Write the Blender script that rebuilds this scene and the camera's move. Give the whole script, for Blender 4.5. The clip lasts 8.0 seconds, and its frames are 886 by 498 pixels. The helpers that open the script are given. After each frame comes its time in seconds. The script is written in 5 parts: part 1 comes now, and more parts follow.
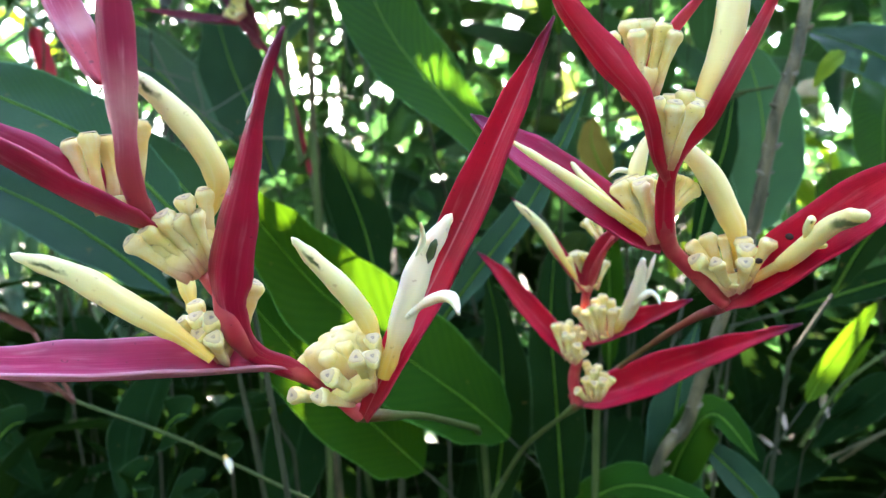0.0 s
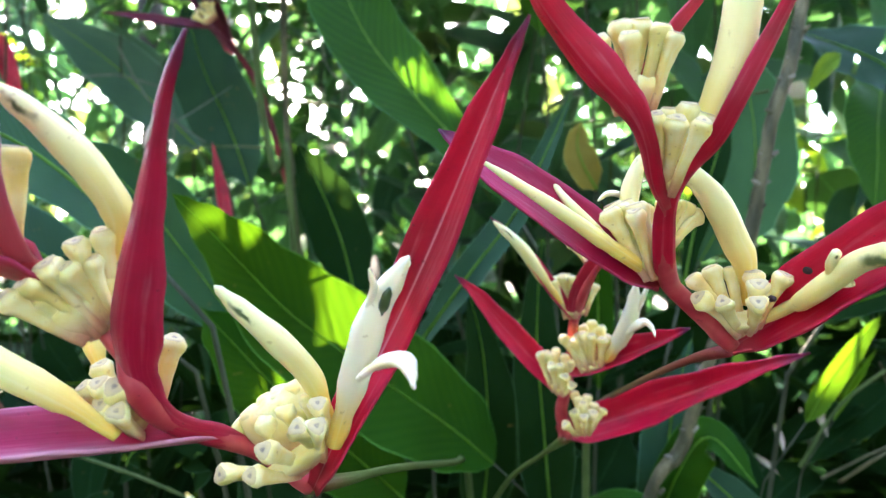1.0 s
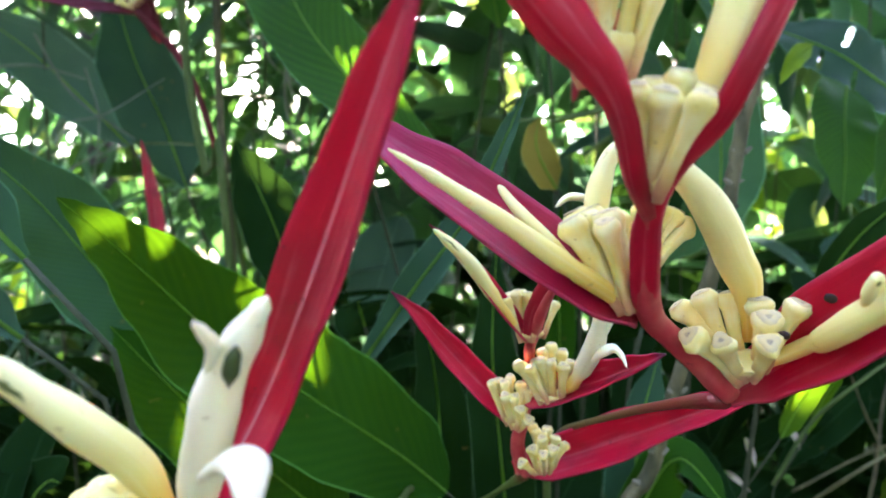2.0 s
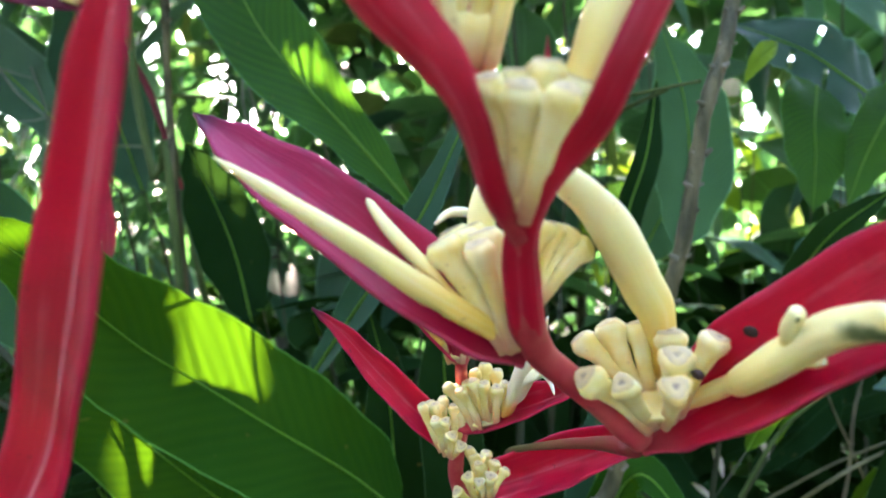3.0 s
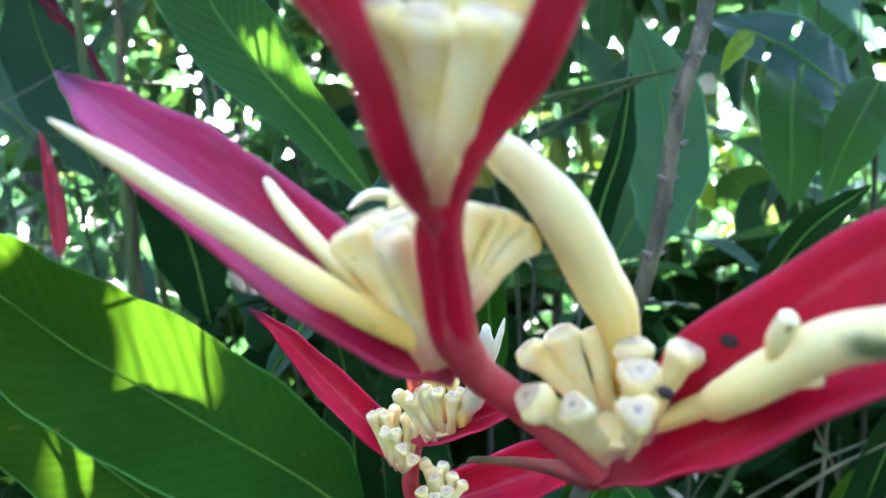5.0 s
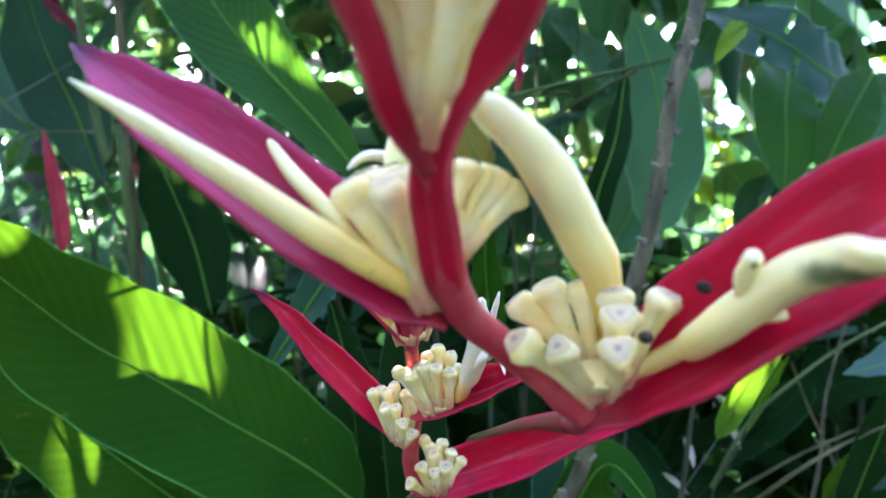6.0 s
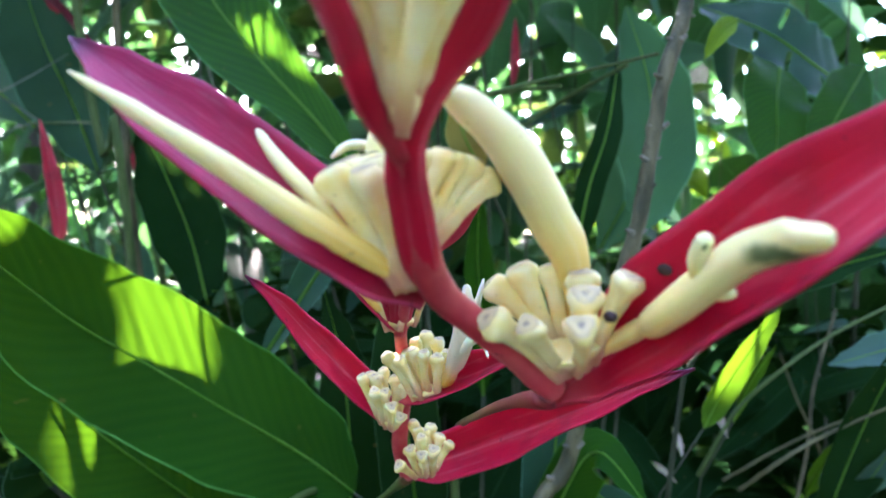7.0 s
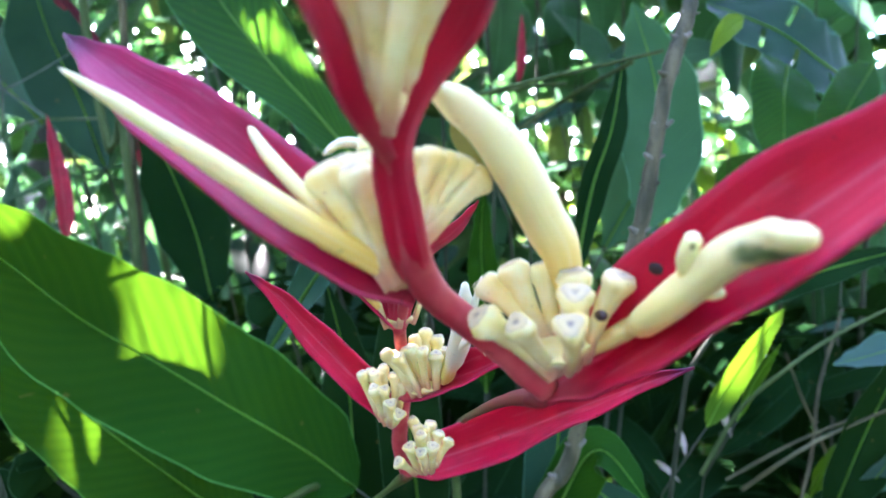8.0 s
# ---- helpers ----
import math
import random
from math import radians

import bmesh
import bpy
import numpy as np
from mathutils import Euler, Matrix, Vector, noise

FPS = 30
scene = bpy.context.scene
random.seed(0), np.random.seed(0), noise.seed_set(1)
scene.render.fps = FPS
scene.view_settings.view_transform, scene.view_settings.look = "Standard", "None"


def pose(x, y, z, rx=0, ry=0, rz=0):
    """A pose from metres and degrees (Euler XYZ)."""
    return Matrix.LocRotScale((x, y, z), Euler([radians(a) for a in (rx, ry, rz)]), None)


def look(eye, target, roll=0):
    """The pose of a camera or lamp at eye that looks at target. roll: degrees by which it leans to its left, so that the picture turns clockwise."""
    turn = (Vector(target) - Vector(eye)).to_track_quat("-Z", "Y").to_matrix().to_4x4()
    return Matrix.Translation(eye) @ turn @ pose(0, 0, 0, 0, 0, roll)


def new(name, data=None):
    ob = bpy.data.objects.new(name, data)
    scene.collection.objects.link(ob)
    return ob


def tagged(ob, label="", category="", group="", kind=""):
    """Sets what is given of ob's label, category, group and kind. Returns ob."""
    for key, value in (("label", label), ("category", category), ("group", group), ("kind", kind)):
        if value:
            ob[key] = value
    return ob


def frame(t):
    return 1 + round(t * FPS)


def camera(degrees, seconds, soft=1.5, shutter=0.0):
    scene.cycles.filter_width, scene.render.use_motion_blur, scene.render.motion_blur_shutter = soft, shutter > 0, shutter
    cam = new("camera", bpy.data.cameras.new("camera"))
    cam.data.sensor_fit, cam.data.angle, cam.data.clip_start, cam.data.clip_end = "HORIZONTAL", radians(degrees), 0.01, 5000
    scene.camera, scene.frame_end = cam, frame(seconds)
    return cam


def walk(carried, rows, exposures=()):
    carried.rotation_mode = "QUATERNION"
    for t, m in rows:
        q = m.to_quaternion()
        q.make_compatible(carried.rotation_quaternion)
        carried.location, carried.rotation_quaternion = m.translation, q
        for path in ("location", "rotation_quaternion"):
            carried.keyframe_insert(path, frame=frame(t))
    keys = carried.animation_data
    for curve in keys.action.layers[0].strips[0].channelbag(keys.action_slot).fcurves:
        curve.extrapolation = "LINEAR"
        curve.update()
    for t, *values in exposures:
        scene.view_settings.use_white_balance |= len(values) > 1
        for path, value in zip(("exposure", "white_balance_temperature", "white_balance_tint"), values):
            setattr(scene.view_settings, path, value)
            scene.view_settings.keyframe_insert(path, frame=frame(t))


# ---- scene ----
cam = camera(66.9, 8.0, 1.35)
PATH = [
    (0, (0.0077, 0.0111, 1.20549), (-0.03842, 2.0105, 1.18886), -1.05),
    (0.5, (0.01138, 0.01744, 1.20719), (-0.01285, 2.01722, 1.19101), -0.96),
    (0.8, (0.01353, 0.02677, 1.20891), (-0.01011, 2.02661, 1.19884), -1.35),
    (1, (0.01318, 0.03737, 1.21361), (0.00258, 2.03732, 1.20405), -1.60),
    (1.5, (0.0152, 0.05855, 1.21421), (0.04099, 2.05837, 1.20916), -1.61),
    (2, (0.02315, 0.07871, 1.21736), (0.12355, 2.07614, 1.20311), -2.06),
    (2.2, (0.02874, 0.08315, 1.21895), (0.15292, 2.07929, 1.21781), -2.50),
    (3.3, (0.04713, 0.09917, 1.22044), (0.20242, 2.09306, 1.20262), -2.32),
    (3.5, (0.04885, 0.10047, 1.22054), (0.21884, 2.09317, 1.20513), -2.38),
    (4, (0.05257, 0.1052, 1.22018), (0.22253, 2.09796, 1.21711), -2.00),
    (4.5, (0.05241, 0.11286, 1.22063), (0.22374, 2.10551, 1.21822), -1.90),
    (4.7, (0.05286, 0.11547, 1.21986), (0.24757, 2.10585, 1.19854), -1.81),
    (5.8, (0.05378, 0.10885, 1.21528), (0.258, 2.0982, 1.18752), -2.57),
    (6, (0.0535, 0.10864, 1.21316), (0.25769, 2.09802, 1.18755), -2.60),
    (6.5, (0.05368, 0.10576, 1.21294), (0.28337, 2.09247, 1.19792), -2.14),
    (7, (0.05563, 0.10281, 1.21179), (0.26682, 2.09111, 1.16622), -2.33),
    (7.5, (0.05904, 0.10064, 1.21085), (0.24704, 2.09103, 1.15577), -2.33),
    (8, (0.0579, 0.10248, 1.21183), (0.24762, 2.09274, 1.15819), -2.10),
]
walk(cam, [(t, look(eye, target, roll)) for t, eye, target, roll in PATH], [(0, 4.4, 7200, 29), (1, 4.5, 7150, 29), (2, 4.35, 7400, 29), (3.5, 4.38, 7100, 29), (4, 4.52, 6300, 30), (4.5, 4.56, 6050, 33), (6, 4.38, 6150, 37), (6.5, 4.15, 6750, 32), (7, 4.38, 6350, 33), (8, 4.70, 6050, 37)])

from mathutils.bvhtree import BVHTree


# ---- light ----
SUN_TURN, SUN_HEIGHT = -12.0, 36.0
world = bpy.data.worlds.new("world")
scene.world = world
world.use_nodes = True
sky = world.node_tree.nodes.new("ShaderNodeTexSky")
sky.sky_type, sky.sun_disc = "NISHITA", False
sky.sun_elevation, sky.sun_rotation = radians(SUN_HEIGHT), radians(SUN_TURN)
back = world.node_tree.nodes["Background"]
back.inputs["Strength"].default_value = 0.15
world.node_tree.links.new(sky.outputs["Color"], back.inputs["Color"])
TO_SUN = Vector((math.sin(radians(SUN_TURN)) * math.cos(radians(SUN_HEIGHT)), math.cos(radians(SUN_TURN)) * math.cos(radians(SUN_HEIGHT)), math.sin(radians(SUN_HEIGHT))))
lamp = bpy.data.lights.new("sun", "SUN")
lamp.energy, lamp.angle, lamp.color = 3.6, radians(0.5), (1.0, 0.94, 0.84)
sun = new("sun", lamp)
sun.rotation_mode = "QUATERNION"
sun.rotation_quaternion = TO_SUN.to_track_quat("Z", "Y")
cam.data.dof.use_dof, cam.data.dof.focus_distance, cam.data.dof.aperture_fstop = True, 0.155, 20.0


# ---- materials ----
class Mat:
    """A node material under construction."""

    def __init__(self, name):
        self.m = bpy.data.materials.new(name)
        self.m.use_nodes = True
        self.n, self.l = self.m.node_tree.nodes, self.m.node_tree.links
        self.p = self.n["Principled BSDF"]
        self.out = self.n["Material Output"]

    def uv(self):
        u = self.n.new("ShaderNodeUVMap")
        s = self.n.new("ShaderNodeSeparateXYZ")
        self.l.new(u.outputs[0], s.inputs[0])
        return u.outputs[0], s.outputs[0], s.outputs[1]

    def noise(self, scale, vec=None, stretch=None, detail=3.0):
        t = self.n.new("ShaderNodeTexNoise")
        t.inputs["Scale"].default_value, t.inputs["Detail"].default_value = scale, detail
        if vec is None:
            vec = self.n.new("ShaderNodeNewGeometry").outputs["Position"]
        if stretch:
            mp = self.n.new("ShaderNodeMapping")
            mp.inputs["Scale"].default_value = stretch
            self.l.new(vec, mp.inputs[0])
            vec = mp.outputs[0]
        self.l.new(vec, t.inputs["Vector"])
        return t.outputs["Fac"]

    def mix(self, fac, a, b, blend="MIX"):
        x = self.n.new("ShaderNodeMix")
        x.data_type, x.blend_type = "RGBA", blend
        for sock, v in ((x.inputs[0], fac), (x.inputs[6], a), (x.inputs[7], b)):
            if isinstance(v, (int, float)):
                sock.default_value = v
            elif isinstance(v, tuple):
                sock.default_value = (*v, 1)
            else:
                self.l.new(v, sock)
        return x.outputs[2]

    def step(self, v, a, b, lo=0.0, hi=1.0):
        r = self.n.new("ShaderNodeMapRange")
        r.interpolation_type = "SMOOTHSTEP"
        for i, x in enumerate((a, b, lo, hi)):
            r.inputs[i + 1].default_value = x
        self.l.new(v, r.inputs[0])
        return r.outputs[0]

    def calc(self, op, a, b=0.0):
        x = self.n.new("ShaderNodeMath")
        x.operation = op
        for sock, v in ((x.inputs[0], a), (x.inputs[1], b)):
            if isinstance(v, (int, float)):
                sock.default_value = v
            else:
                self.l.new(v, sock)
        return x.outputs[0]

    def bump(self, height, strength, distance):
        b = self.n.new("ShaderNodeBump")
        b.inputs["Strength"].default_value, b.inputs["Distance"].default_value = strength, distance
        self.l.new(height, b.inputs["Height"])
        self.l.new(b.outputs[0], self.p.inputs["Normal"])
        return self

    def done(self, colour, rough=0.45, glow=None, share=0.0, sss=0.0, sss_radius=(0.002, 0.001, 0.0005), spec=0.5):
        if isinstance(colour, tuple):
            self.p.inputs["Base Color"].default_value = (*colour, 1)
        else:
            self.l.new(colour, self.p.inputs["Base Color"])
        if isinstance(rough, float):
            self.p.inputs["Roughness"].default_value = rough
        else:
            self.l.new(rough, self.p.inputs["Roughness"])
        self.p.inputs["Specular IOR Level"].default_value = spec
        if sss:
            self.p.inputs["Subsurface Weight"].default_value = sss
            self.p.inputs["Subsurface Radius"].default_value = (1, 0.6, 0.3)
            self.p.inputs["Subsurface Scale"].default_value = sss_radius[0]
        if share:
            t = self.n.new("ShaderNodeBsdfTranslucent")
            if isinstance(glow, tuple):
                t.inputs[0].default_value = (*glow, 1)
            else:
                self.l.new(glow, t.inputs[0])
            x = self.n.new("ShaderNodeMixShader")
            x.inputs[0].default_value = share
            self.l.new(self.p.outputs[0], x.inputs[1])
            self.l.new(t.outputs[0], x.inputs[2])
            self.l.new(x.outputs[0], self.out.inputs[0])
        return self.m


def bract_material(name, deep, pale, pale_amount, dark_tip=True, bloom=0.35, lip=0.0, line=0.2, violet=0.0):
    """Waxy bract: fibres along its length, paler rims, dark tip, blotches, a whitish bloom; lip: red base and white lower rim; violet: tint towards the tip."""
    k = Mat(name)
    uv, u, v = k.uv()
    fibre = k.noise(1.0, uv, (2.5, 34.0, 1.0), 5.0)
    blotch = k.noise(90.0)
    across = k.calc("ABSOLUTE", k.calc("SUBTRACT", v, 0.5))
    rim = k.step(across, 0.30, 0.5)
    pale_fac = k.calc("MULTIPLY", k.calc("ADD", k.calc("MULTIPLY", rim, 0.55), k.step(fibre, 0.45, 0.8)), k.step(blotch, 0.3, 0.75, 0.35, 1.0))
    c = k.mix(k.calc("MULTIPLY", pale_fac, pale_amount * 0.8), deep, pale)
    c = k.mix(k.step(blotch, 0.5, 0.75, 0.0, 0.6), c, tuple(x * 0.5 for x in deep))
    c = k.mix(k.step(k.noise(38.0), 0.5, 0.7, 0.0, 0.6), c, tuple(x * 0.42 for x in deep))
    smear = k.calc("MULTIPLY", k.step(k.noise(1.0, uv, (4.0, 7.0, 1.0), 3.0), 0.52, 0.75, 0.0, bloom), k.step(k.noise(260.0, None, None, 4.0), 0.3, 0.7, 0.4, 1.0))
    c = k.mix(smear, c, tuple(0.5 * x + 0.5 * w for x, w in zip(pale, (0.78, 0.5, 0.52))))
    if bloom > 0.72:
        c = k.mix(k.calc("MULTIPLY", k.calc("MULTIPLY", k.step(u, 0.38, 0.60, 0.8, 0.0), k.step(u, 0.26, 0.38)), k.step(k.noise(140.0), 0.3, 0.65, 0.35, 1.0)), c, (0.80, 0.46, 0.46))
        c = k.mix(k.step(u, 0.24, 0.36, 0.9, 0.0), c, (0.54, 0.075, 0.085))
    if lip:
        c = k.mix(k.calc("MULTIPLY", k.step(u, 0.12, 0.4, 1.0, 0.0), k.step(v, 0.35, 0.6, 0.0, 0.9)), c, (0.50, 0.006, 0.03))
        c = k.mix(k.calc("MULTIPLY", k.step(v, 0.10, 0.34, lip, 0.0), k.step(fibre, 0.3, 0.6, 0.3, 1.0)), c, (0.84, 0.66, 0.68))
    if violet:
        c = k.mix(k.step(u, 0.35, 0.95, 0.0, violet), c, (0.30, 0.03, 0.15))
    c = k.mix(k.step(u, 0.02, 0.15, 0.85, 0.0), c, k.mix(k.step(k.noise(160.0), 0.35, 0.7), (0.46, 0.028, 0.046), (0.54, 0.085, 0.085)))
    # pale midline; the highlight along the fold is put into its colour
    mid = k.step(across, 0.004, 0.045, line, 0.0)
    c = k.mix(mid, c, tuple(0.6 * x + 0.3 for x in pale))
    # thin rim highlight, put into the colour
    c = k.mix(k.step(across, 0.478, 0.497, 0.0, 0.45), c, pale)
    if dark_tip:
        c = k.mix(k.step(u, 0.88, 0.98, 0.0, 0.92), c, (0.05, 0.010, 0.04))
    speck = k.step(k.noise(700.0, None, None, 1.0), 0.73, 0.79, 0.0, 0.75)
    c = k.mix(speck, c, (0.06, 0.015, 0.02))
    folds = k.noise(1.0, uv, (5.0, 16.0, 1.0), 2.0)
    k.bump(k.calc("ADD", k.calc("MULTIPLY", folds, 1.5), k.calc("ADD", fibre, k.calc("MULTIPLY", blotch, 0.5))), 0.20, 0.0007)
    rgh = k.step(k.noise(60.0), 0.35, 0.7, 0.30, 0.5)
    return k.done(c, rgh, k.mix(0.65, deep, pale), 0.27, spec=0.34)


RED = bract_material("red_bract", (0.57, 0.005, 0.030), (0.76, 0.045, 0.15), 0.32)
RED_LINED = bract_material("red_bract_pale_midline", (0.64, 0.006, 0.036), (0.76, 0.045, 0.15), 0.32, line=0.75)
DARK_RED = bract_material("dark_red_bract", (0.46, 0.006, 0.040), (0.66, 0.10, 0.19), 0.5, True, 0.6, line=0.1)
PURPLE = bract_material("purple_red_bract", (0.48, 0.006, 0.044), (0.60, 0.07, 0.18), 0.4, line=0.06, violet=0.36)
PINK = bract_material("pink_bract", (0.48, 0.018, 0.085), (0.85, 0.42, 0.52), 0.35, True, 0.75, line=0.1)
PINK_LIP = bract_material("pink_white_bract", (0.48, 0.018, 0.10), (0.85, 0.42, 0.54), 0.5, True, 0.6, 0.4)
CORAL = bract_material("coral_bract", (0.60, 0.02, 0.05), (0.78, 0.12, 0.2), 0.6, False)
MAROON = bract_material("maroon_bract", (0.16, 0.008, 0.03), (0.3, 0.03, 0.08), 0.4)


def rachis_material():
    k = Mat("rachis")
    uv, u, v = k.uv()
    n = k.noise(160.0)
    c = k.mix(k.step(n, 0.35, 0.7), (0.46, 0.028, 0.046), (0.54, 0.085, 0.085))
    c = k.mix(k.step(k.noise(600.0, None, None, 1.0), 0.72, 0.8, 0.0, 0.6), c, (0.08, 0.01, 0.015))
    k.bump(n, 0.2, 0.0006)
    return k.done(c, 0.42, sss=0.15, sss_radius=(0.0015,))


RACHIS = rachis_material()


def peduncle_material(name, near, far, reach):
    k = Mat(name)
    uv, u, v = k.uv()
    c = k.mix(k.step(u, 0.0, reach), near, far)
    c = k.mix(k.step(k.noise(120.0), 0.45, 0.8, 0.0, 0.5), c, (0.11, 0.10, 0.025))
    k.bump(k.noise(1.0, uv, (3.0, 24.0, 1.0)), 0.2, 0.0005)
    return k.done(c, 0.45)


PEDUNCLE = peduncle_material("peduncle", (0.20, 0.012, 0.018), (0.12, 0.10, 0.03), 0.6)
PEDUNCLE_GREEN = peduncle_material("green_peduncle", (0.10, 0.045, 0.012), (0.055, 0.10, 0.018), 0.07)


def ovary_material(name, base):
    k = Mat(name)
    uv, u, v = k.uv()
    n = k.noise(220.0)
    c = k.mix(k.step(n, 0.35, 0.7), (0.80, 0.67, 0.235), (0.83, 0.77, 0.41))
    c = k.mix(k.step(k.noise(90.0), 0.5, 0.75, 0.0, 0.45), c, (0.70, 0.52, 0.22))
    c = k.mix(k.step(k.noise(900.0, None, None, 1.0), 0.71, 0.78, 0.0, 0.45), c, (0.34, 0.22, 0.11))
    c = k.mix(k.step(k.noise(1.0, uv, (1.5, 9.0, 1.0), 2.0), 0.5, 0.75, 0.0, 0.55), c, (0.86, 0.64, 0.18))
    c = k.mix(k.calc("MULTIPLY", k.step(u, *base, 0.9, 0.0), k.step(k.noise(300.0), 0.25, 0.6, 0.7, 1.0)), c, (0.52, 0.20, 0.13))
    k.bump(k.calc("ADD", n, k.noise(500.0)), 0.35, 0.0005)
    return k.done(c, 0.45, sss=0.3, sss_radius=(0.0016,), spec=0.35)


OVARY = ovary_material("ovary", (0.05, 0.55))
RECEPTACLE = ovary_material("receptacle", (0.2, 0.9))


def scar_material():
    k = Mat("scar")
    uv, u, v = k.uv()
    n = k.noise(900.0)
    c = k.mix(k.step(n, 0.35, 0.65), (0.60, 0.48, 0.22), (0.54, 0.44, 0.24))
    c = k.mix(k.calc("MULTIPLY", k.step(u, 0.16, 0.4, 0.9, 0.0), k.step(n, 0.25, 0.6, 0.55, 1.0)), c, (0.24, 0.19, 0.14))
    k.bump(n, 0.2, 0.0002)
    return k.done(c, 0.7)


SCAR = scar_material()


def flower_material(name, white, spotted=True, streak=0.0, base=(0.83, 0.58, 0.12), reach=0.34):
    k = Mat(name)
    uv, u, v = k.uv()
    n = k.noise(150.0)
    c = k.mix(k.step(u, 0.12, reach + 0.1), base, (0.81, 0.72, 0.26))
    c = k.mix(k.step(u, 0.25 if white < 1 else 0.08, 0.9 if white < 1 else 0.4, 0.0, white), c, (0.80, 0.81, 0.46) if white < 1 else (0.85, 0.80, 0.57))
    c = k.mix(k.step(k.noise(1.0, uv, (1.2, 16.0, 1.0), 3.0), 0.5, 0.8, 0.0, 0.35), c, (0.86, 0.82, 0.54))
    bend = k.calc("MULTIPLY", k.calc("SUBTRACT", k.noise(420.0, None, None, 2.0), 0.5), 0.16)
    spot = k.calc("MULTIPLY", k.step(k.calc("ABSOLUTE", k.calc("SUBTRACT", k.calc("ADD", u, bend), 0.84)), 0.02, 0.09, 1.0, 0.0), k.step(k.calc("ABSOLUTE", k.calc("ADD", k.calc("SUBTRACT", v, 0.5), bend)), 0.01, 0.06, 1.0, 0.0))
    spot = k.calc("MULTIPLY", spot, k.step(n, 0.25, 0.5, 0.4, 1.0))
    if spotted:
        c = k.mix(spot, c, (0.06, 0.10, 0.03))
    if streak:
        green = k.calc("MULTIPLY", k.step(k.calc("ABSOLUTE", k.calc("SUBTRACT", k.calc("ADD", v, bend), 0.66)), 0.03, 0.13, streak, 0.0), k.step(u, 0.70, 0.78))
        c = k.mix(k.calc("MULTIPLY", green, k.step(u, 0.90, 0.95, 1.0, 0.0)), c, (0.12, 0.17, 0.06))
    c = k.mix(k.step(k.noise(500.0, None, None, 2.0), 0.68, 0.76, 0.0, 0.4), c, (0.40, 0.28, 0.10))
    k.bump(k.noise(1.0, uv, (2.0, 30.0, 1.0), 3.0), 0.2, 0.0004)
    return k.done(c, 0.42, sss=0.35, sss_radius=(0.003,), spec=0.35)


FLOWER = flower_material("yellow_flower", 0.7)
FLOWER_PLAIN = flower_material("plain_yellow_flower", 0.6, False)
FLOWER_STREAKED = flower_material("streaked_yellow_flower", 0.4, True, 1.0, (0.82, 0.62, 0.20), 0.4)
FLOWER_WHITE = flower_material("white_flower", 1.0, False)
SEPAL = flower_material("white_sepal", 1.0, False, 0.0, (0.86, 0.80, 0.60))


def spot_material():
    k = Mat("black_spot")
    return k.done(k.mix(k.noise(900.0), (0.015, 0.008, 0.008), (0.04, 0.015, 0.012)), 0.6)


SPOT = spot_material()


def mouth_material():
    k = Mat("floret_mouth")
    return k.done(k.mix(k.noise(600.0), (0.012, 0.03, 0.008), (0.05, 0.09, 0.02)), 0.5)


MOUTH = mouth_material()


def leaf_material(name, dark, light, glow, share=0.4, rough=0.32, veins=40.0, gloss=0.14, ior=1.4):
    """Leaf blade: side veins sloping from the midrib, blotches, light shining through."""
    k = Mat(name)
    uv, u, v = k.uv()
    info = k.n.new("ShaderNodeNewGeometry").outputs["Random Per Island"]
    across = k.calc("ABSOLUTE", k.calc("SUBTRACT", v, 0.5))
    slope = k.calc("ADD", u, k.calc("MULTIPLY", across, -0.35))
    vein = k.calc("SINE", k.calc("MULTIPLY", slope, veins * 6.2832))
    fine = k.calc("SINE", k.calc("MULTIPLY", slope, veins * 31.0))
    n = k.noise(14.0)
    pair = k.n.new("ShaderNodeCombineXYZ")
    k.l.new(slope, pair.inputs[0])
    k.l.new(across, pair.inputs[1])
    streak = k.noise(1.0, pair.outputs[0], (veins * 2.5, 2.5, 1.0), 3.0)
    fac = k.calc("ADD", k.step(n, 0.3, 0.7), k.calc("ADD", k.calc("MULTIPLY", vein, 0.22), k.calc("MULTIPLY", k.calc("SUBTRACT", streak, 0.5), 1.9)))
    c = k.mix(fac, dark, light)
    c = k.mix(k.calc("MULTIPLY", info, 0.5), c, tuple(0.5 * (a + b) for a, b in zip(dark, light)))
    rib = k.step(across, 0.004, 0.016, 0.8, 0.0)
    c = k.mix(rib, c, tuple(min(1, x * 2.2 + 0.006) for x in light))
    # light edge line: sun shining through the rim, put into the colour
    edge = k.step(across, 0.482, 0.492, 0.0, 0.9)
    c = k.mix(edge, c, tuple(min(1, x * 3.0 + 0.03) for x in light))
    c = k.mix(k.step(k.noise(120.0, None, None, 2.0), 0.70, 0.78, 0.0, 0.6), c, (0.16, 0.11, 0.03))
    k.bump(k.calc("ADD", k.calc("MULTIPLY", vein, 0.4), k.calc("ADD", k.calc("MULTIPLY", fine, 0.12), k.calc("MULTIPLY", n, 1.2))), 0.19, 0.0010)
    g = k.mix(k.calc("ADD", k.calc("MULTIPLY", streak, 1.15), k.calc("MULTIPLY", vein, 0.2)), glow, tuple(x * 0.5 for x in glow))
    rgh = k.step(k.noise(40.0), 0.3, 0.7, rough, rough + 0.18)
    k.p.inputs["IOR"].default_value = ior
    return k.done(c, rgh, g, share, spec=gloss)


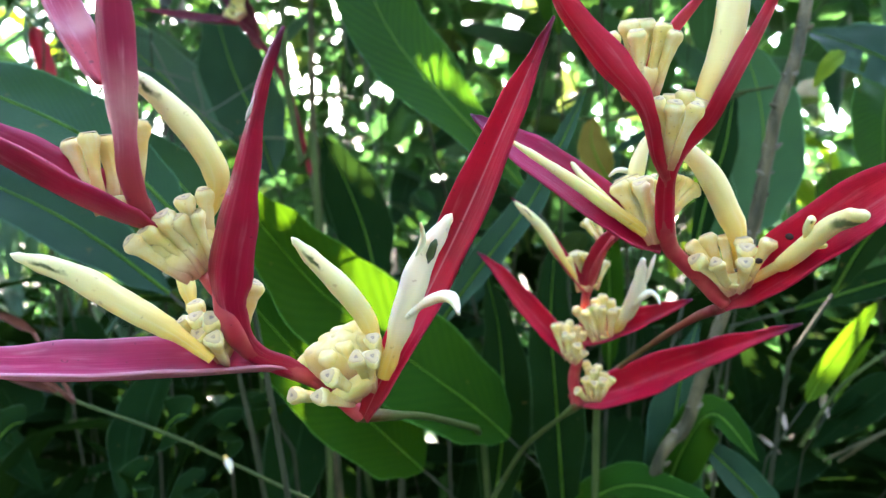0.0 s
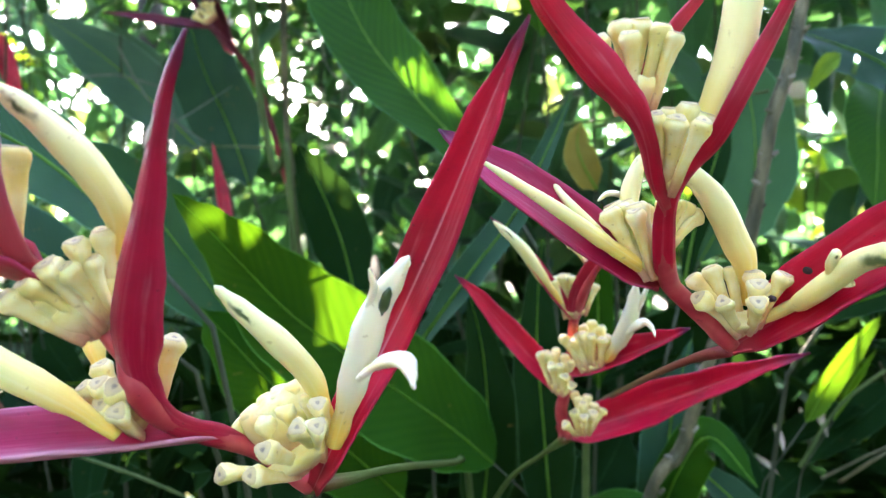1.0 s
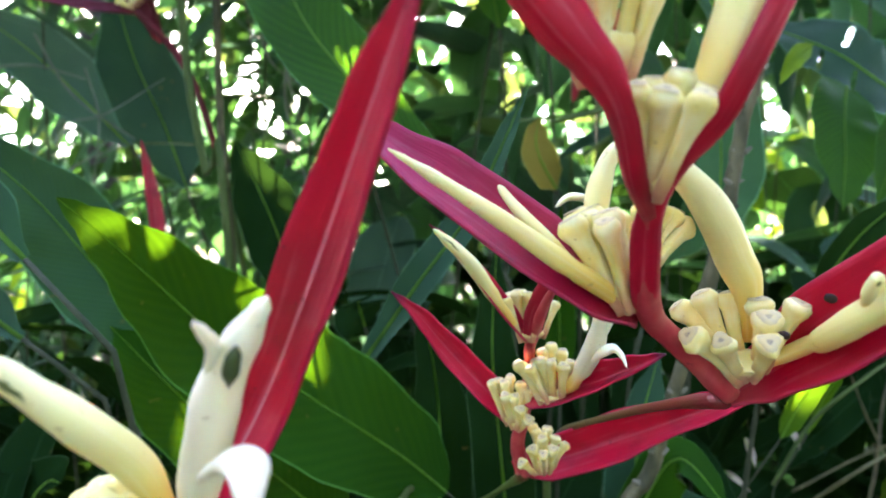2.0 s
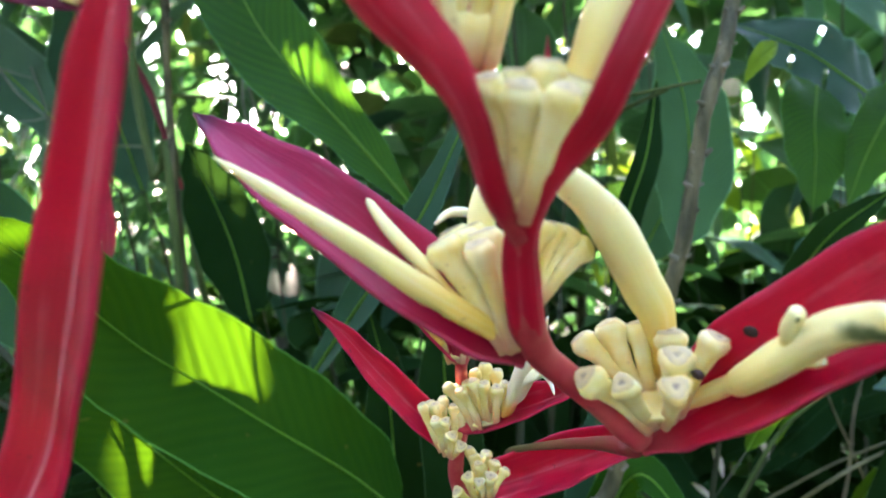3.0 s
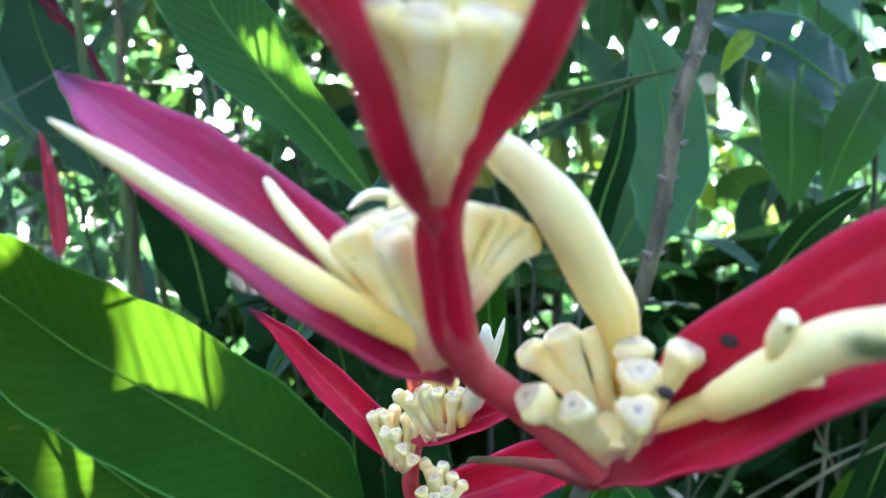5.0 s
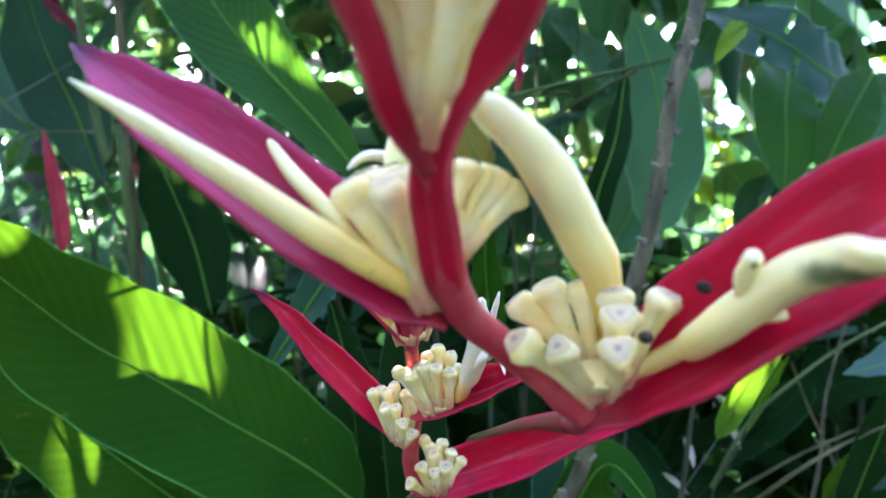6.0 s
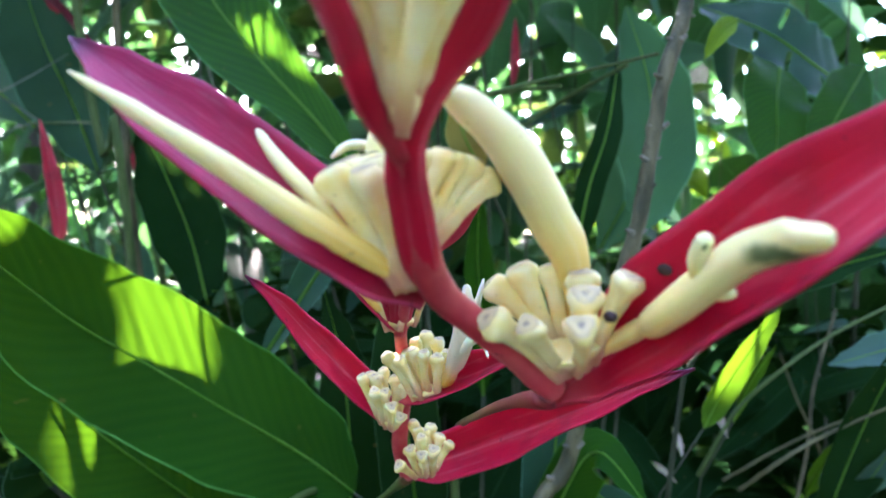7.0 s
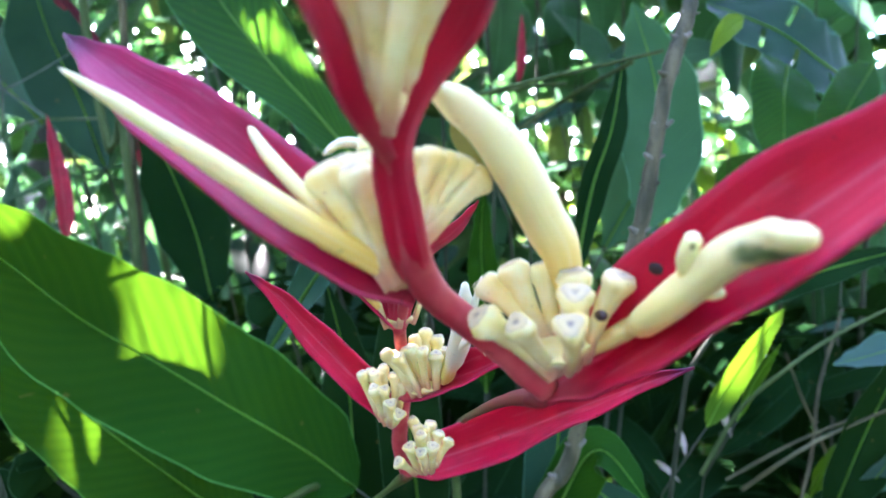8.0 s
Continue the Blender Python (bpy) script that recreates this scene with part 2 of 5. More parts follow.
LEAF = leaf_material("leaf_green", (0.005, 0.046, 0.005), (0.012, 0.084, 0.008), (0.085, 0.245, 0.006), 0.29, 0.30, 26.0, 0.08, 1.26)
# lighter, clearer copy of LEAF; light and haze on these leaves are in the colour
LEAF_LIGHTENED = leaf_material("leaf_lightened_green", (0.009, 0.058, 0.012), (0.020, 0.100, 0.022), (0.12, 0.42, 0.02), 0.45, 0.30, 26.0, 0.12, 1.3)
LEAF_BLUE = leaf_material("leaf_blue_green", (0.012, 0.058, 0.034), (0.026, 0.100, 0.058), (0.055, 0.19, 0.045), 0.28, 0.40, 40.0, 0.25, 1.35)
# leaf green for leaves out of the sun, their shade put into the colour
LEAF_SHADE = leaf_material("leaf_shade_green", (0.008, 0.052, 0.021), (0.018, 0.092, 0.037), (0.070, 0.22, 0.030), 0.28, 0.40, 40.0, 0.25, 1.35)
# darker than leaves are: the thicket's deep shade is put into the colour
LEAF_DEEP_SHADE = leaf_material("leaf_deep_shade_green", (0.003, 0.018, 0.005), (0.009, 0.036, 0.011), (0.035, 0.11, 0.014), 0.22, 0.36, 40.0, 0.0, 1.15)
# blue-green leaf, paled so that its colour carries the haze
LEAF_PALE_HAZE = leaf_material("leaf_pale_blue_haze", (0.034, 0.11, 0.080), (0.068, 0.17, 0.125), (0.14, 0.36, 0.18), 0.42, 0.4, 40.0, 0.4, 1.4)
# lightened green: light and haze lacking farther back are put into the colour
LEAF_MID = leaf_material("leaf_middle_green", (0.026, 0.115, 0.046), (0.055, 0.185, 0.080), (0.11, 0.36, 0.09), 0.40, 0.4, 40.0, 0.25, 1.35)
# lit copy of the far leaves, sunshine on them put into the colour
LEAF_FAR = leaf_material("leaf_far_sun_coloured", (0.040, 0.105, 0.030), (0.085, 0.165, 0.050), (0.26, 0.42, 0.09), 0.42, 0.4)
# bright yellow-green; for the far leaves it puts the sunlight into the colour
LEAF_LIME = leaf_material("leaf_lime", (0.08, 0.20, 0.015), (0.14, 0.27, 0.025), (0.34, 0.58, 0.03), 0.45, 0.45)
# brightened leaf green, with sun and backlight put into the colour
LEAF_LIT = leaf_material("leaf_lit_green", (0.03, 0.12, 0.008), (0.06, 0.17, 0.012), (0.11, 0.28, 0.008), 0.42, 0.4)
LEAF_YELLOW = leaf_material("leaf_yellowed", (0.20, 0.17, 0.035), (0.34, 0.28, 0.06), (0.45, 0.38, 0.05), 0.45, 0.5)


def bark_material(name, a, b):
    k = Mat(name)
    n = k.noise(110.0, None, (1, 1, 0.3), 5.0)
    m = k.noise(350.0)
    c = k.mix(k.step(n, 0.3, 0.7), a, b)
    c = k.mix(k.step(m, 0.6, 0.75, 0.0, 0.6), c, tuple(x * 0.4 for x in a))
    k.bump(k.calc("ADD", n, m), 0.5, 0.002)
    return k.done(c, 0.75)


BARK = bark_material("grey_green_bark", (0.028, 0.034, 0.010), (0.13, 0.12, 0.055))


def rib_material():
    k = Mat("pale_midrib")
    return k.done(k.mix(k.noise(60.0), (0.07, 0.20, 0.03), (0.10, 0.26, 0.045)), 0.45, (0.22, 0.5, 0.03), 0.5, spec=0.1)


RIB = rib_material()
KNOB = bark_material("pale_knob", (0.09, 0.09, 0.055), (0.20, 0.19, 0.13))
STRAW = bark_material("straw_stem", (0.05, 0.06, 0.018), (0.11, 0.11, 0.04))
TWIG = bark_material("green_stem", (0.03, 0.075, 0.010), (0.06, 0.11, 0.02))
PALE_TWIG = bark_material("pale_twig", (0.10, 0.15, 0.11), (0.17, 0.22, 0.17))
# darker copy of TWIG, the undergrowth's shade put into the colour
UNDERSTEM = bark_material("stem_shade_coloured", (0.018, 0.035, 0.010), (0.04, 0.055, 0.025))
DRY = bark_material("dried_bract", (0.14, 0.045, 0.03), (0.24, 0.09, 0.06))
DEAD_LEAF = bark_material("dead_leaf", (0.20, 0.15, 0.10), (0.34, 0.28, 0.20))
DRY_RIM = bark_material("pale_dry_rim", (0.55, 0.45, 0.36), (0.75, 0.68, 0.58))
TRUNK = bark_material("far_trunk", (0.04, 0.038, 0.036), (0.085, 0.08, 0.075))


def ground_material():
    k = Mat("soil_and_litter")
    n, m = k.noise(2.5, None, None, 6.0), k.noise(30.0, None, None, 4.0)
    c = k.mix(k.step(n, 0.35, 0.65), (0.022, 0.018, 0.011), (0.022, 0.036, 0.010))
    c = k.mix(k.step(m, 0.5, 0.75, 0.0, 0.8), c, (0.06, 0.042, 0.024))
    k.bump(m, 0.8, 0.03)
    return k.done(c, 0.9)


GROUND = ground_material()


# ---- mesh helpers ----
def spline(pts, n):
    """n+1 samples, evenly spaced, of a smooth curve through the points (vectors or number tuples)."""
    p = [Vector(q) for q in pts]
    p = [p[0] * 2 - p[1], *p, p[-1] * 2 - p[-2]]
    dense = []
    for i in range(1, len(p) - 2):
        a, b, c, d = p[i - 1:i + 3]
        for s in range(24):
            t = s / 24
            dense.append(0.5 * (2 * b + (c - a) * t + (2 * a - 5 * b + 4 * c - d) * t * t + (3 * b - a - 3 * c + d) * t ** 3))
    dense.append(p[-2])
    run = [0.0]
    for a, b in zip(dense, dense[1:]):
        run.append(run[-1] + (b - a).length)
    out, j = [], 0
    for i in range(n + 1):
        s = run[-1] * i / n
        while j < len(run) - 2 and run[j + 1] < s:
            j += 1
        w = (s - run[j]) / max(run[j + 1] - run[j], 1e-9)
        out.append(dense[j].lerp(dense[j + 1], min(max(w, 0), 1)))
    return out


def profile(stops, u):
    """Smooth value at u of a list of (place, value)."""
    for (a, x), (b, y) in zip(stops, stops[1:]):
        if u <= b:
            w = (u - a) / (b - a)
            w = w * w * (3 - 2 * w)
            return x + (y - x) * w
    return stops[-1][1]


def tangents(pts):
    return [(pts[min(i + 1, len(pts) - 1)] - pts[max(i - 1, 0)]).normalized() for i in range(len(pts))]


def grid_mesh(name, rows, material, closed=False, caps=False, smooth=True):
    """A mesh from rows of points, with u along the rows and v across; closed joins each row's ends."""
    n, m = len(rows), len(rows[0])
    verts = [tuple(v) for r in rows for v in r]
    faces, uvs = [], []
    span = m if closed else m - 1
    for i in range(n - 1):
        for j in range(span):
            k = (j + 1) % m
            faces.append((i * m + j, i * m + k, (i + 1) * m + k, (i + 1) * m + j))
            uvs += [(i / (n - 1), j / span), (i / (n - 1), (j + 1) / span), ((i + 1) / (n - 1), (j + 1) / span), ((i + 1) / (n - 1), j / span)]
    if caps:
        faces.append(tuple(range(m - 1, -1, -1)))
        uvs += [(0, 0)] * m
        faces.append(tuple((n - 1) * m + j for j in range(m)))
        uvs += [(1, 0)] * m
    me = bpy.data.meshes.new(name)
    me.from_pydata(verts, [], faces)
    layer = me.uv_layers.new(name="UVMap")
    layer.data.foreach_set("uv", [c for q in uvs for c in q])
    me.polygons.foreach_set("use_smooth", [smooth] * len(faces))
    me.materials.append(material)
    me.update()
    return me


def part(name, mesh, parent, label="", thick=0.0):
    ob = new(name, mesh)
    ob.parent = parent
    if label:
        ob["label"] = label
    if thick:
        s = ob.modifiers.new("thickness", "SOLIDIFY")
        s.thickness, s.offset = thick, 0.0
    return ob


def thing(name, label, category, group=""):
    return tagged(new(name), label, category, group)


def tube(name, pts, radii, material, sides=10, n=24, flat=1.0, facing=(0, -1, 0), lobes=0.0, wobble=0.0):
    """A round or flattened rod along a curve. radii: list of (place, radius)."""
    line = spline(pts, n)
    rows = []
    for i, (c, t) in enumerate(zip(line, tangents(line))):
        f = Vector(facing)
        f = (f - t * f.dot(t)).normalized()
        s = t.cross(f)
        r = max(profile(radii, i / n), 1e-5)
        row = []
        for j in range(sides):
            a = 2 * math.pi * j / sides
            q = r * (1 + lobes * math.cos(3 * a))
            if wobble:
                q *= 1 + wobble * noise.noise(c * 260 + Vector((math.cos(a), math.sin(a), 0)))
            row.append(c - f * math.cos(a) * q + s * math.sin(a) * q * flat)
        rows.append(row)
    return grid_mesh(name, rows, material, True, True)


def blade(name, pts, widths, facing, fold, material, n=36, m=10, wave=0.0, skew=0.0, turn=0.0, sheath=()):
    """A folded or cupped blade. widths: (place, half width); facing: its open side; fold: rise of the rims over the half width."""
    line = spline(pts, n)
    rows = []
    seed = Vector(pts[0]) * 37
    for i, (c, t) in enumerate(zip(line, tangents(line))):
        f = Vector(facing)
        f = (f - t * f.dot(t)).normalized()
        s = t.cross(f)
        if turn:
            a = turn * i / n
            f, s = f * math.cos(a) + s * math.sin(a), s * math.cos(a) - f * math.sin(a)
        w = max(profile(widths, i / n), 2e-5)
        row = []
        for j in range(m + 1):
            q = 2 * j / m - 1
            clasp = profile([(0, 0.2), (sheath[0] * 0.5, 1.0), (sheath[0] * 0.75, 1.0), (sheath[0] * 1.4, 0.0), (1, 0.0)], i / n) if sheath else 0.0
            lift = (fold + (1.2 - fold) * clasp) * w * (abs(q) ** (1.6 + 0.4 * clasp)) + skew * w * q - (clasp * sheath[1] if sheath else 0.0)
            x = w * q * (1 + 0.022 * noise.noise(c * 120 + seed + Vector((q * 2, 0, 0))))
            if wave:
                lift += wave * w * abs(q) * noise.noise(Vector((i / n * 7, q * 1.2, seed.x)) + seed)
            row.append(c + s * x + f * lift)
        rows.append(row)
    return grid_mesh(name, rows, material)


BRACT = [(0, 0.35), (0.08, 0.75), (0.25, 1.0), (0.5, 0.95), (0.75, 0.62), (0.92, 0.25), (1, 0.02)]


def widths_of(half, shape=BRACT):
    return [(u, w * half) for u, w in shape]


def bract(parent, pts, half, facing, fold=0.55, material=None, shape=BRACT, turn=0.0, label="", skew=0.0, sheath=()):
    me = blade("bract", pts, widths_of(half, shape), facing, fold, material or RED, 44, 12, 0.06, skew, turn, sheath)
    return part("bract", me, parent, label, 0.0007)


def ovary(parent, base, tip, r=0.0019, root=0.5, scarred=True):
    """A cut floret stub: swelling three-sided tube with a grey scar on its end."""
    a, b = Vector(base), Vector(tip)
    d = b - a
    side = Vector((random.uniform(-1, 1), random.uniform(-1, 1), random.uniform(-1, 1))) * d.length * 0.04
    pts = [a, a + d * 0.5 + side, b]
    shape = [(0, root * r), (0.2, (0.35 + 0.5 * root) * r), (0.5, max(0.6, root * 0.9) * r), (0.75, 0.76 * r), (0.92, 1.14 * r), (0.98, 1.08 * r), (1, 0.84 * r)]
    turn = Vector((random.uniform(-1, 1), -1, random.uniform(-0.4, 0.4)))
    ob = part("ovary", tube("ovary", pts, shape, OVARY, 14, 18, 1.0, turn, 0.16, 0.12), parent)
    if not scarred:
        return ob
    t = d.normalized()
    f = (turn - t * turn.dot(t)).normalized()
    s = t.cross(f)
    rows = []
    for q, lift in ((0.02, 0.02), (0.2, 0.03), (0.42, 0.08), (0.7, 0.08), (0.86, 0.0)):
        rows.append([b + t * (lift * r + 0.00012) + (f * -math.cos(g) + s * math.sin(g)) * q * r * (1 + 0.17 * math.cos(3 * g)) for g in (2 * math.pi * j / 12 for j in range(12))])
    part("scar", grid_mesh("scar", rows, SCAR, True), ob, "grey scar where the floret dropped")
    return ob


def cluster(parent, node, tips, r=0.0019, extra=0, fused=0.42, spread=0.38, fat=0.55, root=0.5, scarred=True):
    """Floret stubs fanning out from a node; extra: further ones packed behind those named; fused: the share of their length that has grown together."""
    tips = [Vector(q) for q in tips]
    for i in range(extra):
        a, b = tips[i % len(tips)], tips[(i + 1) % len(tips)]
        tips.append(a.lerp(b, random.uniform(0.3, 0.7)) + Vector((0, random.uniform(1.2, 2.6), random.uniform(-0.6, 0.9))) * r)
    node = Vector(node)
    mean = sum(tips, Vector()) / len(tips)
    up = mean - node
    feet = []
    for tip in tips:
        out = (tip - mean) - up * (tip - mean).dot(up) / up.length_squared
        feet.append(node + out * spread + Vector((random.uniform(-1, 1), random.uniform(-1, 1), random.uniform(-0.3, 0.3))) * r * 0.4)
        ovary(parent, feet[-1], tip, r * random.uniform(0.88, 1.1), root, scarred)
    if fused:
        bm = bmesh.new()
        axis, side = up.normalized(), up.orthogonal().normalized()
        other = axis.cross(side)
        for foot, tip in zip(feet, tips):
            for w, q, pull in ((-0.02, 0.4, 0.6), (0.35 * fused, fat, 0.2), (0.75 * fused, fat, 0.05), (fused, 0.25, 0.0)):
                c = foot.lerp(tip, w).lerp(node + up * w, pull)
                for g in range(6):
                    bm.verts.new(c + (side * math.cos(g * 1.047) + other * math.sin(g * 1.047)) * r * q)
        hull = bmesh.ops.convex_hull(bm, input=bm.verts[:])
        bmesh.ops.delete(bm, geom=list({v for v in hull["geom_interior"] + hull["geom_unused"] if isinstance(v, bmesh.types.BMVert)}), context="VERTS")
        bmesh.ops.subdivide_edges(bm, edges=bm.edges[:], cuts=2, use_grid_fill=True)
        for _ in range(4):
            bmesh.ops.smooth_vert(bm, verts=bm.verts[:], factor=0.5, use_axis_x=True, use_axis_y=True, use_axis_z=True)
        for v in bm.verts:
            v.co += (v.co - node - up * 0.4).normalized() * r * 0.22 * noise.noise(v.co * 420)
        layer = bm.loops.layers.uv.new("UVMap")
        for f in bm.faces:
            f.smooth = True
            for l in f.loops:
                l[layer].uv = ((l.vert.co - node).dot(up) / up.length_squared / fused, math.atan2((l.vert.co - node).dot(side), (l.vert.co - node).dot(other)) / 6.2832 + 0.5)
        me = bpy.data.meshes.new("receptacle")
        bm.to_mesh(me)
        bm.free()
        me.materials.append(RECEPTACLE)
        part("receptacle", me, parent, "brownish base where the stubs grow together")


FLORET = [(0, 0.55), (0.12, 0.7), (0.16, 0.62), (0.35, 0.95), (0.6, 1.0), (0.85, 0.72), (0.97, 0.35), (1, 0.05)]


def floret(parent, pts, r, flat=0.8, material=None, facing=(0, -1, 0), shape=FLORET, label="pale yellow curved floret"):
    return part("floret", tube("floret", pts, [(u, w * r) for u, w in shape], material or FLOWER, 14, 36, flat, facing, 0.05, 0.05), parent, label)


def rachis(parent, pts, radii, name="rachis", material=None):
    return part(name, tube(name, pts, radii, material or RACHIS, 12, 40, 1.0, (0, -1, 0), 0.0, 0.06), parent)


LANCE = [(0, 0.12), (0.12, 0.6), (0.35, 1.0), (0.6, 0.95), (0.85, 0.5), (0.96, 0.16), (1, 0.01)]


def leaf(pts, half, facing, label, material=None, fold=0.25, wave=0.15, shape=LANCE, name="leaf", rib=0.0012, turn=0.0, group="leaves", foot=True):
    """A leaf from base to tip, with its midrib and the stalk that carries it up from the ground."""
    ob = thing(name, label, "leaf", group)
    part("blade", blade("blade", pts, widths_of(half, shape), facing, fold, material or LEAF, 40, 14, wave, 0.0, turn), ob)
    part("midrib", tube("midrib", pts, [(0, rib), (0.7, rib * 0.6), (1, rib * 0.15)], LEAF_LIME if material is LEAF_LIME else RIB, 6, 30), ob)
    if foot:
        b, d = Vector(pts[0]), (Vector(pts[0]) - Vector(pts[1])).normalized()
        part("stalk", tube("stalk", [b, b + d * 0.05 + Vector((0, 0.02, -0.03)), Vector((b.x + d.x * 0.08, b.y + 0.12, b.z * 0.55)), Vector((b.x + d.x * 0.1, b.y + 0.15, 0))], [(0, rib), (0.1, rib * 1.4), (1, rib * 2.2)], UNDERSTEM, 8, 20), ob)
    return ob


# ---- ground ----
def build_ground():
    rows = []
    xs = [-400, -60, -12, -6, -3, -1.5, 0, 1.5, 3, 6, 12, 60, 400]
    for x in xs:
        rows.append([Vector((x, y, 0.06 * noise.noise(Vector((x, y, 0))) if abs(x) < 20 and abs(y) < 20 else 0)) for y in xs])
    tagged(new("ground", grid_mesh("ground", rows, GROUND)), "dark soil with leaf litter and weeds", "ground", kind="structure")


build_ground()


# ---- large spray of red bracts that leans over towards the path ----
def build_spray_a():
    ob = thing("heliconia_flower", "crimson and pink heliconia flower head with cream florets, arching sideways", "flower", "heliconia flowers")
    rachis(ob, [(-0.0188, 0.1880, 1.1604), (-0.0281, 0.1830, 1.1698), (-0.0364, 0.1760, 1.1756), (-0.0416, 0.1660, 1.1817), (-0.0431, 0.1585, 1.1883), (-0.0447, 0.1575, 1.1941), (-0.0448, 0.1575, 1.1978)], [(0, 0.0024), (0.3, 0.0021), (0.6, 0.0023), (0.85, 0.0025), (1, 0.0016)])
    rachis(ob, [(-0.0441, 0.1580, 1.1934), (-0.0497, 0.1580, 1.2022), (-0.0539, 0.1530, 1.2085), (-0.0574, 0.1490, 1.2129), (-0.0572, 0.1430, 1.2195), (-0.0566, 0.1398, 1.2240)], [(0, 0.0014), (0.15, 0.0021), (0.7, 0.0017), (0.9, 0.0014), (1, 0.0006)])
    # the long upright bract
    bract(ob, [(-0.0177, 0.1860, 1.1604), (-0.0099, 0.1780, 1.1756), (0.0005, 0.1800, 1.1943), (0.0103, 0.1680, 1.2135), (0.0192, 0.1560, 1.2327), (0.0247, 0.1490, 1.2445), (0.0276, 0.1460, 1.2506)], 0.0052, (-0.35, -1, 0.15), 0.4, RED_LINED,
          [(0, 0.35), (0.12, 0.7), (0.35, 1.0), (0.6, 0.98), (0.82, 0.66), (0.95, 0.22), (1, 0.02)])
    # the bract whose back faces the path
    bract(ob, [(-0.0281, 0.1830, 1.1698), (-0.0364, 0.1760, 1.1756), (-0.0414, 0.1662, 1.1815), (-0.0430, 0.1585, 1.1880), (-0.0436, 0.1548, 1.1938), (-0.0426, 0.1514, 1.1993), (-0.0401, 0.1480, 1.2064), (-0.0356, 0.1440, 1.2188), (-0.0318, 0.1410, 1.2305), (-0.0296, 0.1390, 1.2366), (-0.0269, 0.1370, 1.2419), (-0.0238, 0.1350, 1.2462)], 0.0056, (0.25, 1, 0.1), 0.7, DARK_RED,
          [(0, 0.25), (0.13, 0.5), (0.22, 0.47), (0.30, 0.49), (0.38, 0.68), (0.47, 0.97), (0.58, 0.84), (0.71, 0.5), (0.84, 0.25), (0.95, 0.16), (1, 0.02)], label="dark crimson bract with a torn rim", sheath=(0.27, 0.0021))
    part("torn_rim", tube("torn_rim", [(-0.0334, 0.1412, 1.2301), (-0.0321, 0.1405, 1.2322), (-0.0310, 0.1400, 1.2349), (-0.0301, 0.1395, 1.2378)], [(0, 0.0002), (0.25, 0.0008), (0.5, 0.0004), (1, 0.0002)], DRY_RIM, 8, 12, 0.5, (0, -1, 0), 0.0, 0.5), ob, "pale dried tear on the rim")
    # the pink bract that lies flat
    bract(ob, [(-0.0352, 0.1785, 1.1738), (-0.0408, 0.1715, 1.1758), (-0.0480, 0.1675, 1.1764), (-0.0597, 0.1650, 1.1764), (-0.0759, 0.1600, 1.1768), (-0.0928, 0.1550, 1.1785), (-0.1062, 0.1500, 1.1832), (-0.1170, 0.1460, 1.1893)], 0.0074, (0.0, -0.42, 0.9), 0.78, PINK_LIP, [(0, 0.2), (0.05, 0.32), (0.14, 0.62), (0.3, 1.0), (0.55, 0.95), (0.78, 0.62), (0.93, 0.25), (1, 0.02)], label="pink bract streaked white")
    # the upper pink bract
    bract(ob, [(-0.0553, 0.1500, 1.2088), (-0.0641, 0.1470, 1.2124), (-0.0728, 0.1440, 1.2172), (-0.0814, 0.1400, 1.2230), (-0.0906, 0.1350, 1.2307), (-0.0977, 0.1310, 1.2383)], 0.0068, (-0.05, -0.3, 0.95), 1.0, PURPLE, label="pink bract of the upper node")
    # top pair
    bract(ob, [(-0.0549, 0.1520, 1.2098), (-0.0574, 0.1490, 1.2129), (-0.0572, 0.1425, 1.2197), (-0.0561, 0.1370, 1.2262), (-0.0556, 0.1342, 1.2305), (-0.0548, 0.1310, 1.2383), (-0.0534, 0.1270, 1.2471), (-0.0493, 0.1200, 1.2556), (-0.0461, 0.1170, 1.2649)], 0.0044, (0.3, 1, 0.1), 0.6, PINK, [(0, 0.25), (0.13, 0.5), (0.25, 0.56), (0.33, 0.6), (0.42, 0.8), (0.52, 0.95), (0.65, 1.0), (0.83, 0.7), (0.94, 0.25), (1, 0.02)], label="pink bract of the tip, whitish at its base", sheath=(0.28, 0.0018))
    bract(ob, [(-0.0583, 0.1350, 1.2363), (-0.0640, 0.1370, 1.2455), (-0.0693, 0.1380, 1.2556), (-0.0745, 0.1380, 1.2665)], 0.0036, (0.5, -0.6, 0.4), 0.6, PINK)
    # floret stubs, node by node
    base = (-0.0181, 0.1820, 1.1670)
    cluster(ob, base, [(-0.0316, 0.1660, 1.1708), (-0.0255, 0.1650, 1.1707), (-0.0232, 0.1660, 1.1753), (-0.0165, 0.1660, 1.1795), (-0.0127, 0.1660, 1.1797), (-0.0128, 0.1680, 1.1836)], 0.0020, 0, 0.45, 0.4)
    cluster(ob, base, [(-0.0333, 0.1810, 1.1768), (-0.0300, 0.1795, 1.1800), (-0.0268, 0.1790, 1.1826), (-0.0232, 0.1780, 1.1846), (-0.0196, 0.1765, 1.1858), (-0.0160, 0.1745, 1.1842), (-0.0254, 0.1740, 1.1793), (-0.0206, 0.1735, 1.1818)], 0.0021, 0, 1.0, 0.45, 0.9, 0.5, False)
    base = (-0.0487, 0.1695, 1.1797)
    cluster(ob, base, [(-0.0561, 0.1630, 1.1890), (-0.0520, 0.1610, 1.1901), (-0.0464, 0.1560, 1.1902), (-0.0457, 0.1550, 1.1861), (-0.0511, 0.1600, 1.1864), (-0.0536, 0.1650, 1.1929), (-0.0455, 0.1700, 1.1971), (-0.0405, 0.1680, 1.1971)], 0.0021, 0, 0.4, 0.32)
